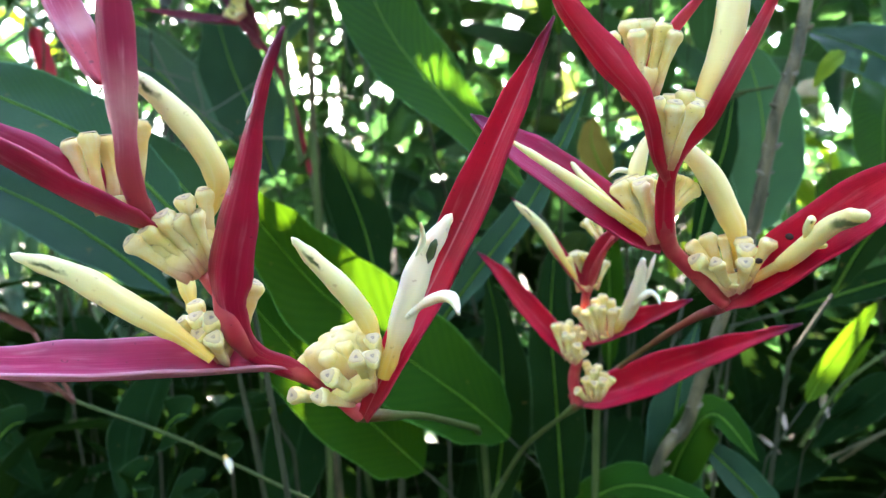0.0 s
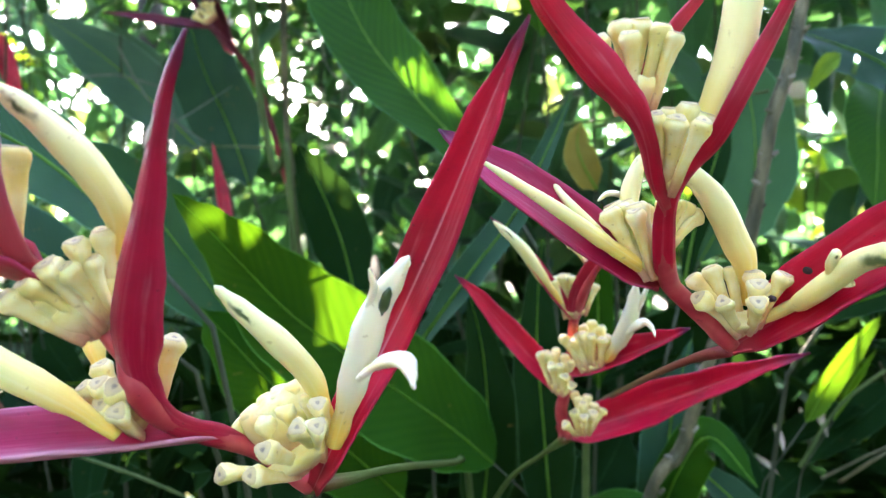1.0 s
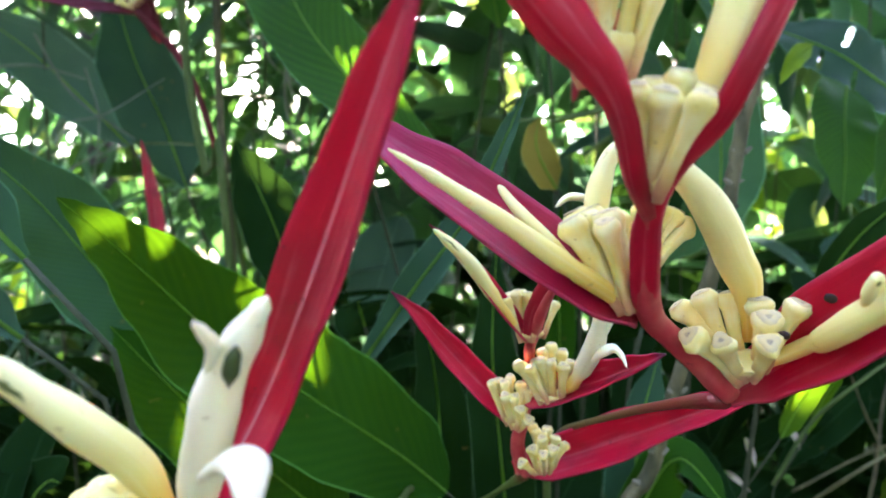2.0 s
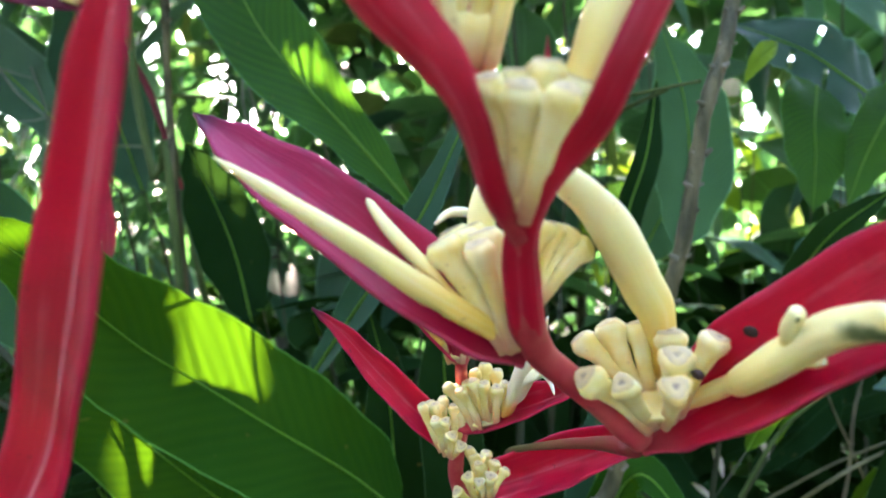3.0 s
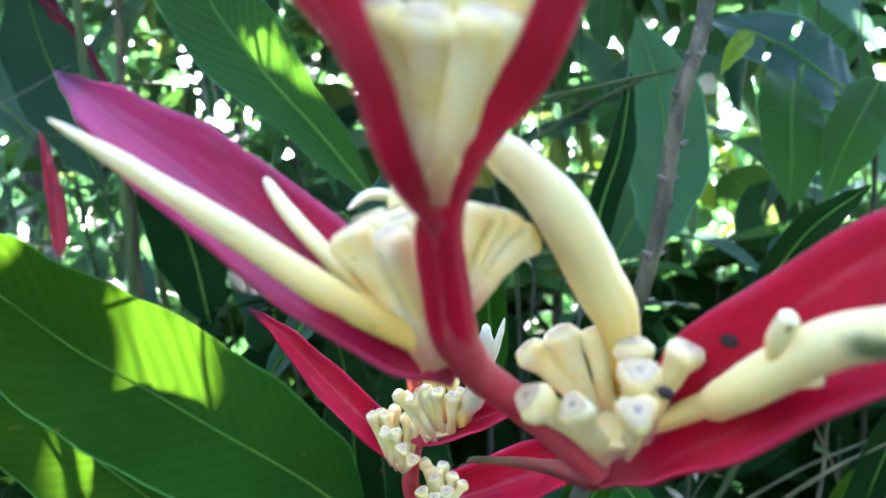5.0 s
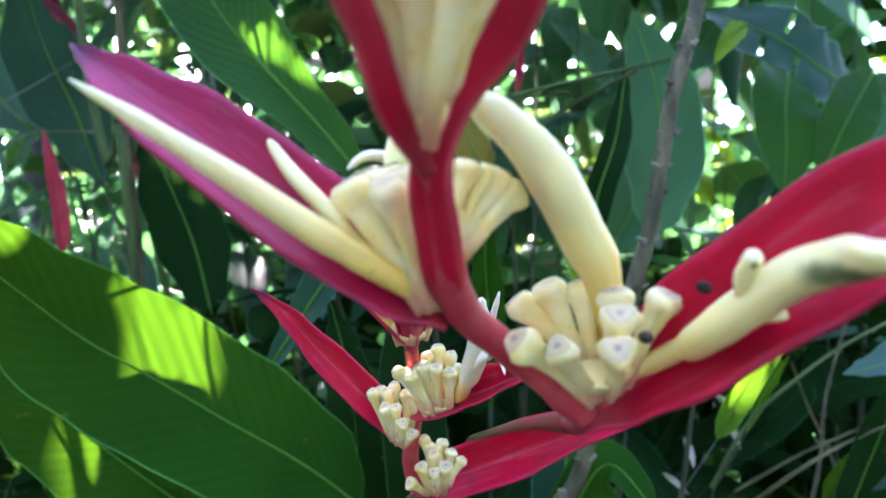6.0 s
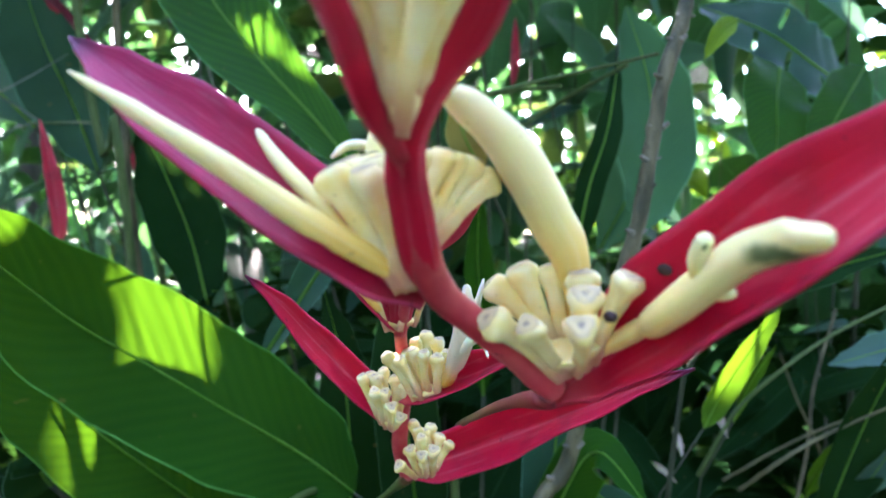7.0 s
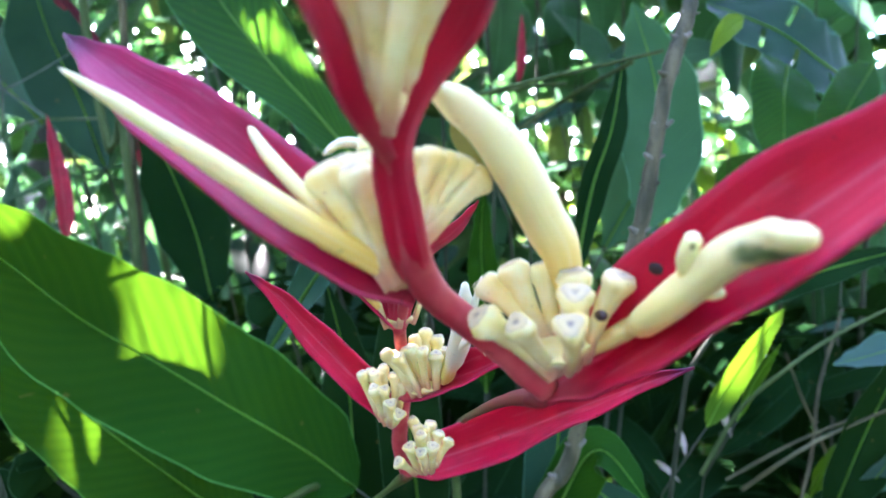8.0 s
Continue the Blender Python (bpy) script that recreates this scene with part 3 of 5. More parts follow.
    base = (-0.0483, 0.1570, 1.2004)
    cluster(ob, base, [(-0.0593, 0.1460, 1.2074), (-0.0566, 0.1470, 1.2096), (-0.0534, 0.1480, 1.2125), (-0.0495, 0.1500, 1.2161), (-0.0464, 0.1530, 1.2180), (-0.0563, 0.1500, 1.2067), (-0.0509, 0.1490, 1.2119), (-0.0480, 0.1520, 1.2132)], 0.0021, 0, 0.5, 0.4)
    base = (-0.0635, 0.1500, 1.2130)
    cluster(ob, base, [(-0.0714, 0.1470, 1.2281), (-0.0664, 0.1450, 1.2291), (-0.0653, 0.1490, 1.2290), (-0.0580, 0.1480, 1.2319), (-0.0615, 0.1510, 1.2299)], 0.0021, 0, 0.2, 0.5)
    # florets
    floret(ob, [(-0.0491, 0.1580, 1.2110), (-0.0439, 0.1550, 1.2193), (-0.0455, 0.1500, 1.2272), (-0.0501, 0.1460, 1.2341), (-0.0546, 0.1430, 1.2387), (-0.0578, 0.1410, 1.2415)], 0.0036)
    floret(ob, [(-0.0476, 0.1590, 1.1806), (-0.0556, 0.1582, 1.1869), (-0.0659, 0.1570, 1.1935), (-0.0761, 0.1540, 1.2005), (-0.0866, 0.1500, 1.2049)], 0.0037, 0.8, FLOWER, (0, -1, 0), [(0, 0.36), (0.12, 0.5), (0.2, 0.6), (0.25, 0.82), (0.4, 0.98), (0.62, 1.0), (0.85, 0.72), (0.97, 0.35), (1, 0.05)])
    floret(ob, [(-0.0556, 0.1700, 1.1892), (-0.0575, 0.1700, 1.1973), (-0.0581, 0.1700, 1.2027), (-0.0573, 0.1700, 1.2081)], 0.0026, 0.8, FLOWER_PLAIN)
    floret(ob, [(-0.0123, 0.1800, 1.1745), (-0.0148, 0.1740, 1.1870), (-0.0197, 0.1670, 1.1958), (-0.0252, 0.1630, 1.2023), (-0.0296, 0.1600, 1.2075)], 0.0033)
    floret(ob, [(-0.0114, 0.1780, 1.1727), (-0.0072, 0.1730, 1.1840), (-0.0039, 0.1680, 1.1932), (-0.0002, 0.1630, 1.2021), (0.0064, 0.1580, 1.2120)], 0.0038, 0.85, FLOWER_WHITE, label="white floret, split open")
    # solid plug, no hole: the opening's shade is put into its dark green
    part("floret_mouth", tube("floret_mouth", [(0.0009, 0.1605, 1.2012), (0.0018, 0.1585, 1.2038), (0.0028, 0.1570, 1.2064)], [(0, 0.0003), (0.4, 0.0013), (0.8, 0.0012), (1, 0.0003)], MOUTH, 10, 10, 0.7, (0, -1, 0), 0.0, 0.3), ob, "dark green plug for the shaded mouth of the split floret")
    floret(ob, [(-0.0046, 0.1680, 1.1939), (-0.0021, 0.1630, 1.2019), (-0.0001, 0.1580, 1.2063), (-0.0001, 0.1510, 1.2100)], 0.0015, 0.5, SEPAL, label="white curled sepal")
    floret(ob, [(-0.0040, 0.1655, 1.1890), (0.0003, 0.1600, 1.1925), (0.0044, 0.1520, 1.1944), (0.0066, 0.1445, 1.1938), (0.0076, 0.1405, 1.1916)], 0.0025, 0.5, SEPAL, label="white sepal curled back")
    rachis(ob, [(-0.0188, 0.1880, 1.1604), (-0.0131, 0.2050, 1.1559), (-0.0038, 0.2500, 1.1436), (0.0138, 0.3600, 1.1093), (0.0178, 0.4400, 1.0854), (0.0198, 0.4800, 1.0718)], [(0, 0.0020), (0.12, 0.0012), (1, 0.0018)], "peduncle", PEDUNCLE_GREEN)
    rachis(ob, [(0.0198, 0.4800, 1.0718), (0.0248, 0.5000, 1.0403), (0.05, 0.60, 0.6), (0.05, 0.62, 0.0)], [(0, 0.0022), (1, 0.004)], "stalk", TWIG)


build_spray_a()


# ---- the spray beside it, passed closest ----
def build_spray_c():
    ob = thing("heliconia_flower", "crimson heliconia flower head with cream floret stubs and open bracts", "flower", "heliconia flowers")
    rachis(ob, [(0.0826, 0.2020, 1.1869), (0.0778, 0.2010, 1.1922), (0.0715, 0.1980, 1.1976), (0.0660, 0.1950, 1.2023), (0.0635, 0.1915, 1.2058), (0.0618, 0.1875, 1.2104), (0.0609, 0.1848, 1.2150), (0.0602, 0.1822, 1.2182), (0.0597, 0.1800, 1.2210)], [(0, 0.0020), (0.1, 0.0026), (0.4, 0.0022), (0.6, 0.0024), (0.85, 0.0024), (0.95, 0.0021), (1, 0.0012)])
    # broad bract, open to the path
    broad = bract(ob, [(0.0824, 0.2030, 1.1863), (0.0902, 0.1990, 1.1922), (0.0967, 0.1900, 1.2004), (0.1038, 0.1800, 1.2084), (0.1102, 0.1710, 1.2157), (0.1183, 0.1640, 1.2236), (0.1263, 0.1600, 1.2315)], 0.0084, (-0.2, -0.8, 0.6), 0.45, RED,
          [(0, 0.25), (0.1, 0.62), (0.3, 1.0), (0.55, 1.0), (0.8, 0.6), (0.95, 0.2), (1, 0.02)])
    # bract to the other side
    bract(ob, [(0.0629, 0.1950, 1.2028), (0.0549, 0.1960, 1.2078), (0.0466, 0.1980, 1.2149), (0.0372, 0.2010, 1.2229), (0.0248, 0.2050, 1.2328), (0.0120, 0.2090, 1.2435)], 0.0068, (0.1, -0.9, 0.5), 0.42, PURPLE,
          [(0, 0.3), (0.12, 0.7), (0.35, 1.0), (0.65, 0.95), (0.85, 0.58), (0.94, 0.26), (1, 0.02)], label="purple-tinged open bract with a dark tip")
    # third bract, its back to the path
    bract(ob, [(0.0660, 0.1950, 1.2023), (0.0635, 0.1915, 1.2058), (0.0618, 0.1875, 1.2104), (0.0609, 0.1845, 1.2150), (0.0604, 0.1815, 1.2184), (0.0608, 0.1785, 1.2216), (0.0624, 0.1764, 1.2248), (0.0646, 0.1750, 1.2280), (0.0688, 0.1720, 1.2327), (0.0717, 0.1680, 1.2397), (0.0782, 0.1660, 1.2532), (0.0809, 0.1640, 1.2607), (0.0827, 0.1610, 1.2701)], 0.0038, (-0.55, 0.7, 0.45), 0.8, RED, [(0, 0.3), (0.13, 0.7), (0.22, 0.70), (0.30, 0.68), (0.45, 0.76), (0.68, 0.72), (0.9, 0.42), (1, 0.02)], sheath=(0.28, 0.0023))
    rachis(ob, [(0.0598, 0.1800, 1.2190), (0.0584, 0.1776, 1.2228), (0.0566, 0.1748, 1.2262), (0.0552, 0.1722, 1.2300), (0.0540, 0.1708, 1.2345), (0.0532, 0.1712, 1.2390)], [(0, 0.0010), (0.2, 0.0011), (0.7, 0.0011), (1, 0.0007)])
    bract(ob, [(0.0592, 0.1780, 1.2200), (0.0575, 0.1758, 1.2228), (0.0556, 0.1732, 1.2256), (0.0541, 0.1706, 1.2290), (0.0527, 0.1688, 1.2325), (0.0508, 0.1674, 1.2362), (0.0478, 0.1662, 1.2400), (0.0438, 0.1654, 1.2440), (0.0398, 0.1650, 1.2488), (0.0358, 0.1646, 1.2540), (0.0314, 0.1630, 1.2598), (0.0267, 0.1600, 1.2675)], 0.0042, (0.5, 0.7, 0.5), 0.75, RED, [(0, 0.22), (0.07, 0.34), (0.2, 0.38), (0.3, 0.44), (0.42, 0.74), (0.55, 0.97), (0.78, 0.7), (0.93, 0.25), (1, 0.02)], sheath=(0.2, 0.0010))
    bract(ob, [(0.0538, 0.1740, 1.2374), (0.0569, 0.1760, 1.2480), (0.0621, 0.1760, 1.2561), (0.0680, 0.1750, 1.2639), (0.0734, 0.1730, 1.2730)], 0.0028, (-0.6, 0.3, 0.4), 0.7, CORAL)
    # stubs, node by node
    base = (0.0850, 0.1990, 1.1912)
    cluster(ob, base, [(0.0733, 0.2035, 1.2042), (0.0775, 0.2020, 1.2065), (0.0823, 0.2010, 1.2064), (0.0853, 0.1960, 1.2055), (0.0917, 0.1933, 1.2047), (0.0708, 0.1925, 1.2001), (0.0758, 0.1907, 1.1992), (0.0820, 0.1865, 1.1992), (0.0838, 0.1898, 1.2030)], 0.0021, 0, 0.28, 0.22, 0.5, 0.5)
    base = (0.0612, 0.1930, 1.2046)
    cluster(ob, base, [(0.0507, 0.1920, 1.2208), (0.0537, 0.1940, 1.2221), (0.0567, 0.1900, 1.2219), (0.0548, 0.1860, 1.2201), (0.0585, 0.1930, 1.2214)], 0.0022, 3, 0.30, 0.3)
    base = (0.0622, 0.1935, 1.2099)
    cluster(ob, base, [(0.0644, 0.1940, 1.2229), (0.0662, 0.1930, 1.2228), (0.0682, 0.1940, 1.2224), (0.0705, 0.1950, 1.2216), (0.0728, 0.1960, 1.2198)], 0.0019, 0, 0.55, 0.16, 0.5)
    base = (0.0590, 0.1765, 1.2236)
    cluster(ob, base, [(0.0546, 0.1684, 1.2382), (0.0583, 0.1668, 1.2370), (0.0623, 0.1640, 1.2358), (0.0619, 0.1700, 1.2402), (0.0588, 0.1722, 1.2398), (0.0654, 0.1712, 1.2385)], 0.0020, 0, 0.22, 0.34, 0.45, 0.42)
    base = (0.0527, 0.1755, 1.2400)
    cluster(ob, base, [(0.0443, 0.1700, 1.2540), (0.0483, 0.1700, 1.2569), (0.0528, 0.1710, 1.2575), (0.0568, 0.1700, 1.2561), (0.0591, 0.1690, 1.2540), (0.0494, 0.1670, 1.2536)], 0.0021)
    # florets
    floret(ob, [(0.0888, 0.1992, 1.1936), (0.0922, 0.1935, 1.1972), (0.0936, 0.1890, 1.1994), (0.0955, 0.1820, 1.2037), (0.0968, 0.1740, 1.2079), (0.0972, 0.1660, 1.2097), (0.0966, 0.1590, 1.2101)], 0.0028, 0.75, FLOWER_STREAKED, (0, -1, 0), [(0, 0.5), (0.08, 0.62), (0.17, 0.66), (0.2, 0.6), (0.235, 0.95), (0.4, 1.05), (0.6, 1.0), (0.8, 0.85), (0.93, 0.74), (0.985, 0.5), (1, 0.12)])
    floret(ob, [(0.0958, 0.1810, 1.2044), (0.0941, 0.1790, 1.2077), (0.0944, 0.1770, 1.2104)], 0.00125, 0.9, FLOWER, (0, -1, 0), [(0, 1.5), (0.4, 1.1), (0.7, 0.95), (0.92, 0.95), (1, 0.5)], "small anther stub")
    floret(ob, [(0.0866, 0.2030, 1.1976), (0.0845, 0.1990, 1.2075), (0.0808, 0.1965, 1.2139), (0.0776, 0.1940, 1.2192), (0.0735, 0.1920, 1.2245), (0.0686, 0.1900, 1.2285), (0.0635, 0.1885, 1.2312)], 0.0039, 0.85, FLOWER_PLAIN, (0, -1, 0), [(0, 0.5), (0.12, 0.66), (0.2, 0.8), (0.34, 1.0), (0.6, 1.0), (0.85, 0.74), (0.97, 0.35), (1, 0.05)])
    floret(ob, [(0.0587, 0.1930, 1.2070), (0.0488, 0.1890, 1.2134), (0.0395, 0.1880, 1.2202), (0.0298, 0.1880, 1.2269), (0.0203, 0.1880, 1.2332)], 0.0023, 0.8, FLOWER_PLAIN, (0, -1, 0), [(0, 0.9), (0.2, 0.95), (0.23, 0.85), (0.28, 1.0), (0.5, 0.88), (0.8, 0.6), (0.95, 0.3), (1, 0.05)])
    floret(ob, [(0.0543, 0.1940, 1.2102), (0.0483, 0.1970, 1.2171), (0.0428, 0.2000, 1.2235), (0.0391, 0.2030, 1.2295)], 0.0015, 0.8, FLOWER_PLAIN)
    floret(ob, [(0.0612, 0.1785, 1.2270), (0.0664, 0.1738, 1.2370), (0.0708, 0.1724, 1.2470), (0.0728, 0.1718, 1.2560), (0.0740, 0.1708, 1.2665), (0.0745, 0.1690, 1.2778)], 0.0042, 0.9, FLOWER_PLAIN, (0, -1, 0), [(0, 0.25), (0.1, 0.4), (0.25, 0.8), (0.4, 1.0), (0.65, 1.0), (0.88, 0.7), (0.97, 0.35), (1, 0.05)])
    floret(ob, [(0.0605, 0.1970, 1.2093), (0.0573, 0.1990, 1.2204), (0.0593, 0.2000, 1.2299), (0.0633, 0.2000, 1.2361)], 0.0028, 0.8, FLOWER_PLAIN)
    floret(ob, [(0.0595, 0.2030, 1.2223), (0.0563, 0.2030, 1.2249), (0.0529, 0.2020, 1.2252), (0.0503, 0.2010, 1.2234)], 0.0013, 0.6, SEPAL, label="white sepal tip with dark flecks")
    floret(ob, [(0.0960, 0.1800, 1.2031), (0.0976, 0.1790, 1.2031), (0.0983, 0.1780, 1.2035)], 0.0008, 0.9, FLOWER_PLAIN, (0, -1, 0), [(0, 1.2), (0.5, 1.0), (0.9, 0.9), (1, 0.4)], "small anther stub")
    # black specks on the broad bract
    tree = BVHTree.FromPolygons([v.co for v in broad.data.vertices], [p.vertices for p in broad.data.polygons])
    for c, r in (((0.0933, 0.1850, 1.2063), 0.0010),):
        # cast along a ray from the camera's place, so the spot fits its view
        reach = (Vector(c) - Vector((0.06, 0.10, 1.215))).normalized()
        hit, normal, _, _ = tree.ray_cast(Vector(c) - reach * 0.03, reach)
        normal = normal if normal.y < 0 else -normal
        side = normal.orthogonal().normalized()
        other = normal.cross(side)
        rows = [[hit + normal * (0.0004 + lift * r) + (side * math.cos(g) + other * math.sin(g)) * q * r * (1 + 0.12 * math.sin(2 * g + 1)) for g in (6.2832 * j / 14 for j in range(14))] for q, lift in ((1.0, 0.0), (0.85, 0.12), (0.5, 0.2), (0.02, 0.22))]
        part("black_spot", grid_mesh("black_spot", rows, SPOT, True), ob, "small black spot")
    tip = Vector((0.0884, 0.1925, 1.1992))
    part("black_spot", tube("black_spot", [tip + Vector((0, -0.0004, 0)), tip, tip + Vector((0, 0.0012, 0)), tip + Vector((0, 0.003, 0))], [(0, 0.0003), (0.12, 0.0007), (0.5, 0.0008), (1, 0.0003)], SPOT, 12, 10, 1.0, (0, 0, 1), 0.0, 0.1), ob, "small black spot")
    rachis(ob, [(0.0817, 0.2030, 1.1858), (0.0813, 0.2250, 1.1801), (0.0826, 0.2700, 1.1663), (0.0866, 0.3600, 1.1369), (0.0907, 0.4000, 1.1192)], [(0, 0.0017), (0.15, 0.0012), (0.5, 0.0011), (1, 0.0018)], "peduncle", PEDUNCLE)
    rachis(ob, [(0.0907, 0.4000, 1.1192), (0.0914, 0.4300, 1.0880), (0.10, 0.50, 0.75), (0.10, 0.52, 0.0)], [(0, 0.0022), (1, 0.004)], "stalk", TWIG)


build_spray_c()


# ---- the smaller spray behind ----
def build_spray_b():
    ob = thing("heliconia_flower", "small crimson heliconia flower head with cream florets behind the larger ones", "flower", "heliconia flowers")
    rachis(ob, [(0.0654, 0.3400, 1.1258), (0.0625, 0.3380, 1.1373), (0.0633, 0.3310, 1.1482), (0.0646, 0.3250, 1.1598), (0.0644, 0.3160, 1.1713), (0.0632, 0.3050, 1.1824), (0.0657, 0.2900, 1.1976), (0.0694, 0.2800, 1.2068)], [(0, 0.0030), (0.4, 0.0023), (0.75, 0.0018), (1, 0.0008)])
    bract(ob, [(0.0629, 0.3500, 1.1243), (0.0812, 0.3430, 1.1305), (0.1024, 0.3300, 1.1411), (0.1199, 0.3060, 1.1555), (0.1333, 0.2920, 1.1646), (0.1455, 0.2840, 1.1706)], 0.0092, (0.1, -0.85, 0.5), 0.7, RED,
          [(0, 0.35), (0.15, 0.9), (0.4, 1.0), (0.7, 0.6), (0.9, 0.22), (1, 0.02)])
    bract(ob, [(0.0618, 0.3250, 1.1493), (0.0474, 0.3240, 1.1655), (0.0357, 0.3220, 1.1790), (0.0253, 0.3190, 1.1924), (0.0163, 0.3160, 1.2014)], 0.0056, (0.25, -0.95, 0.3), 0.5, RED)
    bract(ob, [(0.0633, 0.3180, 1.1595), (0.0744, 0.3100, 1.1638), (0.0861, 0.2980, 1.1705), (0.0946, 0.2870, 1.1768), (0.1003, 0.2800, 1.1814)], 0.0062, (0.1, -0.8, 0.6), 0.7, RED)
    bract(ob, [(0.0619, 0.3020, 1.1839), (0.0530, 0.2980, 1.1952), (0.0441, 0.2930, 1.2073), (0.0356, 0.2880, 1.2179), (0.0296, 0.2850, 1.2237)], 0.0036, (0.4, -0.8, 0.5), 0.6, RED)
    bract(ob, [(0.0631, 0.3020, 1.1814), (0.0654, 0.2940, 1.1951), (0.0696, 0.2860, 1.2045), (0.0773, 0.2750, 1.2108), (0.0826, 0.2660, 1.2189)], 0.0044, (-0.3, 0.8, 0.5), 0.6, CORAL)
    cluster(ob, (0.0714, 0.3300, 1.1307), [(0.0669, 0.3300, 1.1485), (0.0691, 0.3220, 1.1455), (0.0732, 0.3320, 1.1462), (0.0763, 0.3310, 1.1429), (0.0794, 0.3280, 1.1409), (0.0729, 0.3200, 1.1417), (0.0651, 0.3200, 1.1423), (0.0613, 0.3220, 1.1367), (0.0687, 0.3190, 1.1403)], 0.0019, 2, 0.22, 0.36)
    cluster(ob, (0.0590, 0.3190, 1.1508), [(0.0507, 0.3170, 1.1679), (0.0547, 0.3150, 1.1681), (0.0578, 0.3190, 1.1693), (0.0613, 0.3180, 1.1667), (0.0643, 0.3170, 1.1645), (0.0579, 0.3100, 1.1640), (0.0596, 0.3080, 1.1598), (0.0622, 0.3080, 1.1563), (0.0545, 0.3110, 1.1643)], 0.0018, 2, 0.22, 0.36)
    cluster(ob, (0.0712, 0.3100, 1.1617), [(0.0584, 0.3060, 1.1761), (0.0621, 0.3030, 1.1750), (0.0662, 0.3040, 1.1775), (0.0698, 0.3030, 1.1768), (0.0737, 0.3030, 1.1752), (0.0711, 0.3100, 1.1815), (0.0750, 0.3090, 1.1793), (0.0678, 0.3090, 1.1797), (0.0770, 0.3060, 1.1758)], 0.0019, 2, 0.15, 0.45)
    cluster(ob, (0.0619, 0.3020, 1.1839), [(0.0542, 0.2980, 1.1988), (0.0582, 0.3000, 1.2011), (0.0618, 0.3000, 1.2003), (0.0641, 0.2960, 1.1974), (0.0719, 0.3020, 1.1967)], 0.0017, 3, 0.2, 0.45)
    cluster(ob, (0.0682, 0.2900, 1.2045), [(0.0595, 0.2900, 1.2136), (0.0653, 0.2920, 1.2145), (0.0727, 0.2940, 1.2116)], 0.0016, 1, 0.2, 0.45)
    floret(ob, [(0.0567, 0.2990, 1.1902), (0.0489, 0.2940, 1.2013), (0.0414, 0.2890, 1.2120), (0.0307, 0.2850, 1.2222)], 0.0030, 0.8)
    floret(ob, [(0.0768, 0.3085, 1.1655), (0.0790, 0.2960, 1.1760), (0.0800, 0.2840, 1.1860), (0.0797, 0.2740, 1.1985)], 0.0040, 0.8, FLOWER_WHITE, label="white opened floret")
    floret(ob, [(0.0796, 0.2880, 1.1815), (0.0816, 0.2800, 1.1890), (0.0828, 0.2740, 1.1955), (0.0838, 0.2720, 1.2000)], 0.0017, 0.6, SEPAL, label="white pointed sepal")
    floret(ob, [(0.0786, 0.2950, 1.1755), (0.0800, 0.2830, 1.1815), (0.0814, 0.2730, 1.1846), (0.0823, 0.2665, 1.1840), (0.0826, 0.2630, 1.1810)], 0.0021, 0.5, SEPAL, label="white curled sepal")
    rachis(ob, [(0.0650, 0.3380, 1.1263), (0.0570, 0.3600, 1.1123), (0.0445, 0.4000, 1.0870), (0.0335, 0.4400, 1.0532)], [(0, 0.0022), (0.2, 0.0011), (1, 0.0014)], "peduncle", PEDUNCLE_GREEN)
    rachis(ob, [(0.0335, 0.4400, 1.0532), (0.0268, 0.4600, 1.0272), (0.03, 0.50, 0.9), (0.02, 0.55, 0.0)], [(0, 0.0018), (1, 0.004)], "stalk", TWIG)


build_spray_b()


# ---- broad leaves close behind the flowers ----
leaf([(0.0400, 0.4760, 1.0700), (0.0140, 0.4700, 1.0950), (-0.0240, 0.4550, 1.1270), (-0.0570, 0.4400, 1.1560), (-0.0780, 0.4200, 1.1780), (-0.0970, 0.3900, 1.2090), (-0.1050, 0.3620, 1.2280), (-0.1110, 0.3425, 1.2405)], 0.036, (0.35, -0.9, 0.3), "broad glossy green leaf lit through by the sun", LEAF, 0.14, 0.08,
     [(0, 0.06), (0.04, 0.45), (0.12, 0.8), (0.3, 1.0), (0.5, 1.0), (0.62, 0.88), (0.77, 0.60), (0.9, 0.32), (0.97, 0.12), (1, 0.01)], "heliconia_leaf", 0.0007)
leaf([(-0.0200, 0.4850, 1.0450), (-0.0520, 0.4720, 1.0800), (-0.0770, 0.4640, 1.1060), (-0.1010, 0.4560, 1.1330), (-0.1200, 0.4500, 1.1570), (-0.1370, 0.4440, 1.1800)], 0.031, (0.3, -0.9, 0.35), "second broad green leaf below the first", LEAF, 0.14, 0.10,
     [(0, 0.06), (0.05, 0.45), (0.15, 0.85), (0.4, 1.0), (0.7, 0.85), (0.9, 0.45), (1, 0.01)], "heliconia_leaf", 0.0007)
leaf([(0.0569, 0.4850, 1.2400), (0.0241, 0.5000, 1.2836), (-0.0099, 0.5200, 1.3259), (-0.0504, 0.5600, 1.3895), (-0.1000, 0.6200, 1.5218)], 0.031, (-0.2, -0.9, 0.2), "large green leaf rising behind the flowers", LEAF_LIGHTENED, 0.15, 0.1,
     [(0, 0.1), (0.15, 0.45), (0.4, 0.9), (0.65, 1.0), (0.85, 0.6), (1, 0.01)], "heliconia_leaf")
leaf([(-0.0124, 0.5000, 1.1400), (0.0255, 0.4700, 1.1926), (0.0568, 0.4600, 1.2328), (0.0785, 0.4500, 1.2747), (0.0916, 0.4400, 1.3043)], 0.011, (-0.3, -0.9, 0.3), "narrow blue-green leaf, half in light", LEAF_BLUE, 0.3)
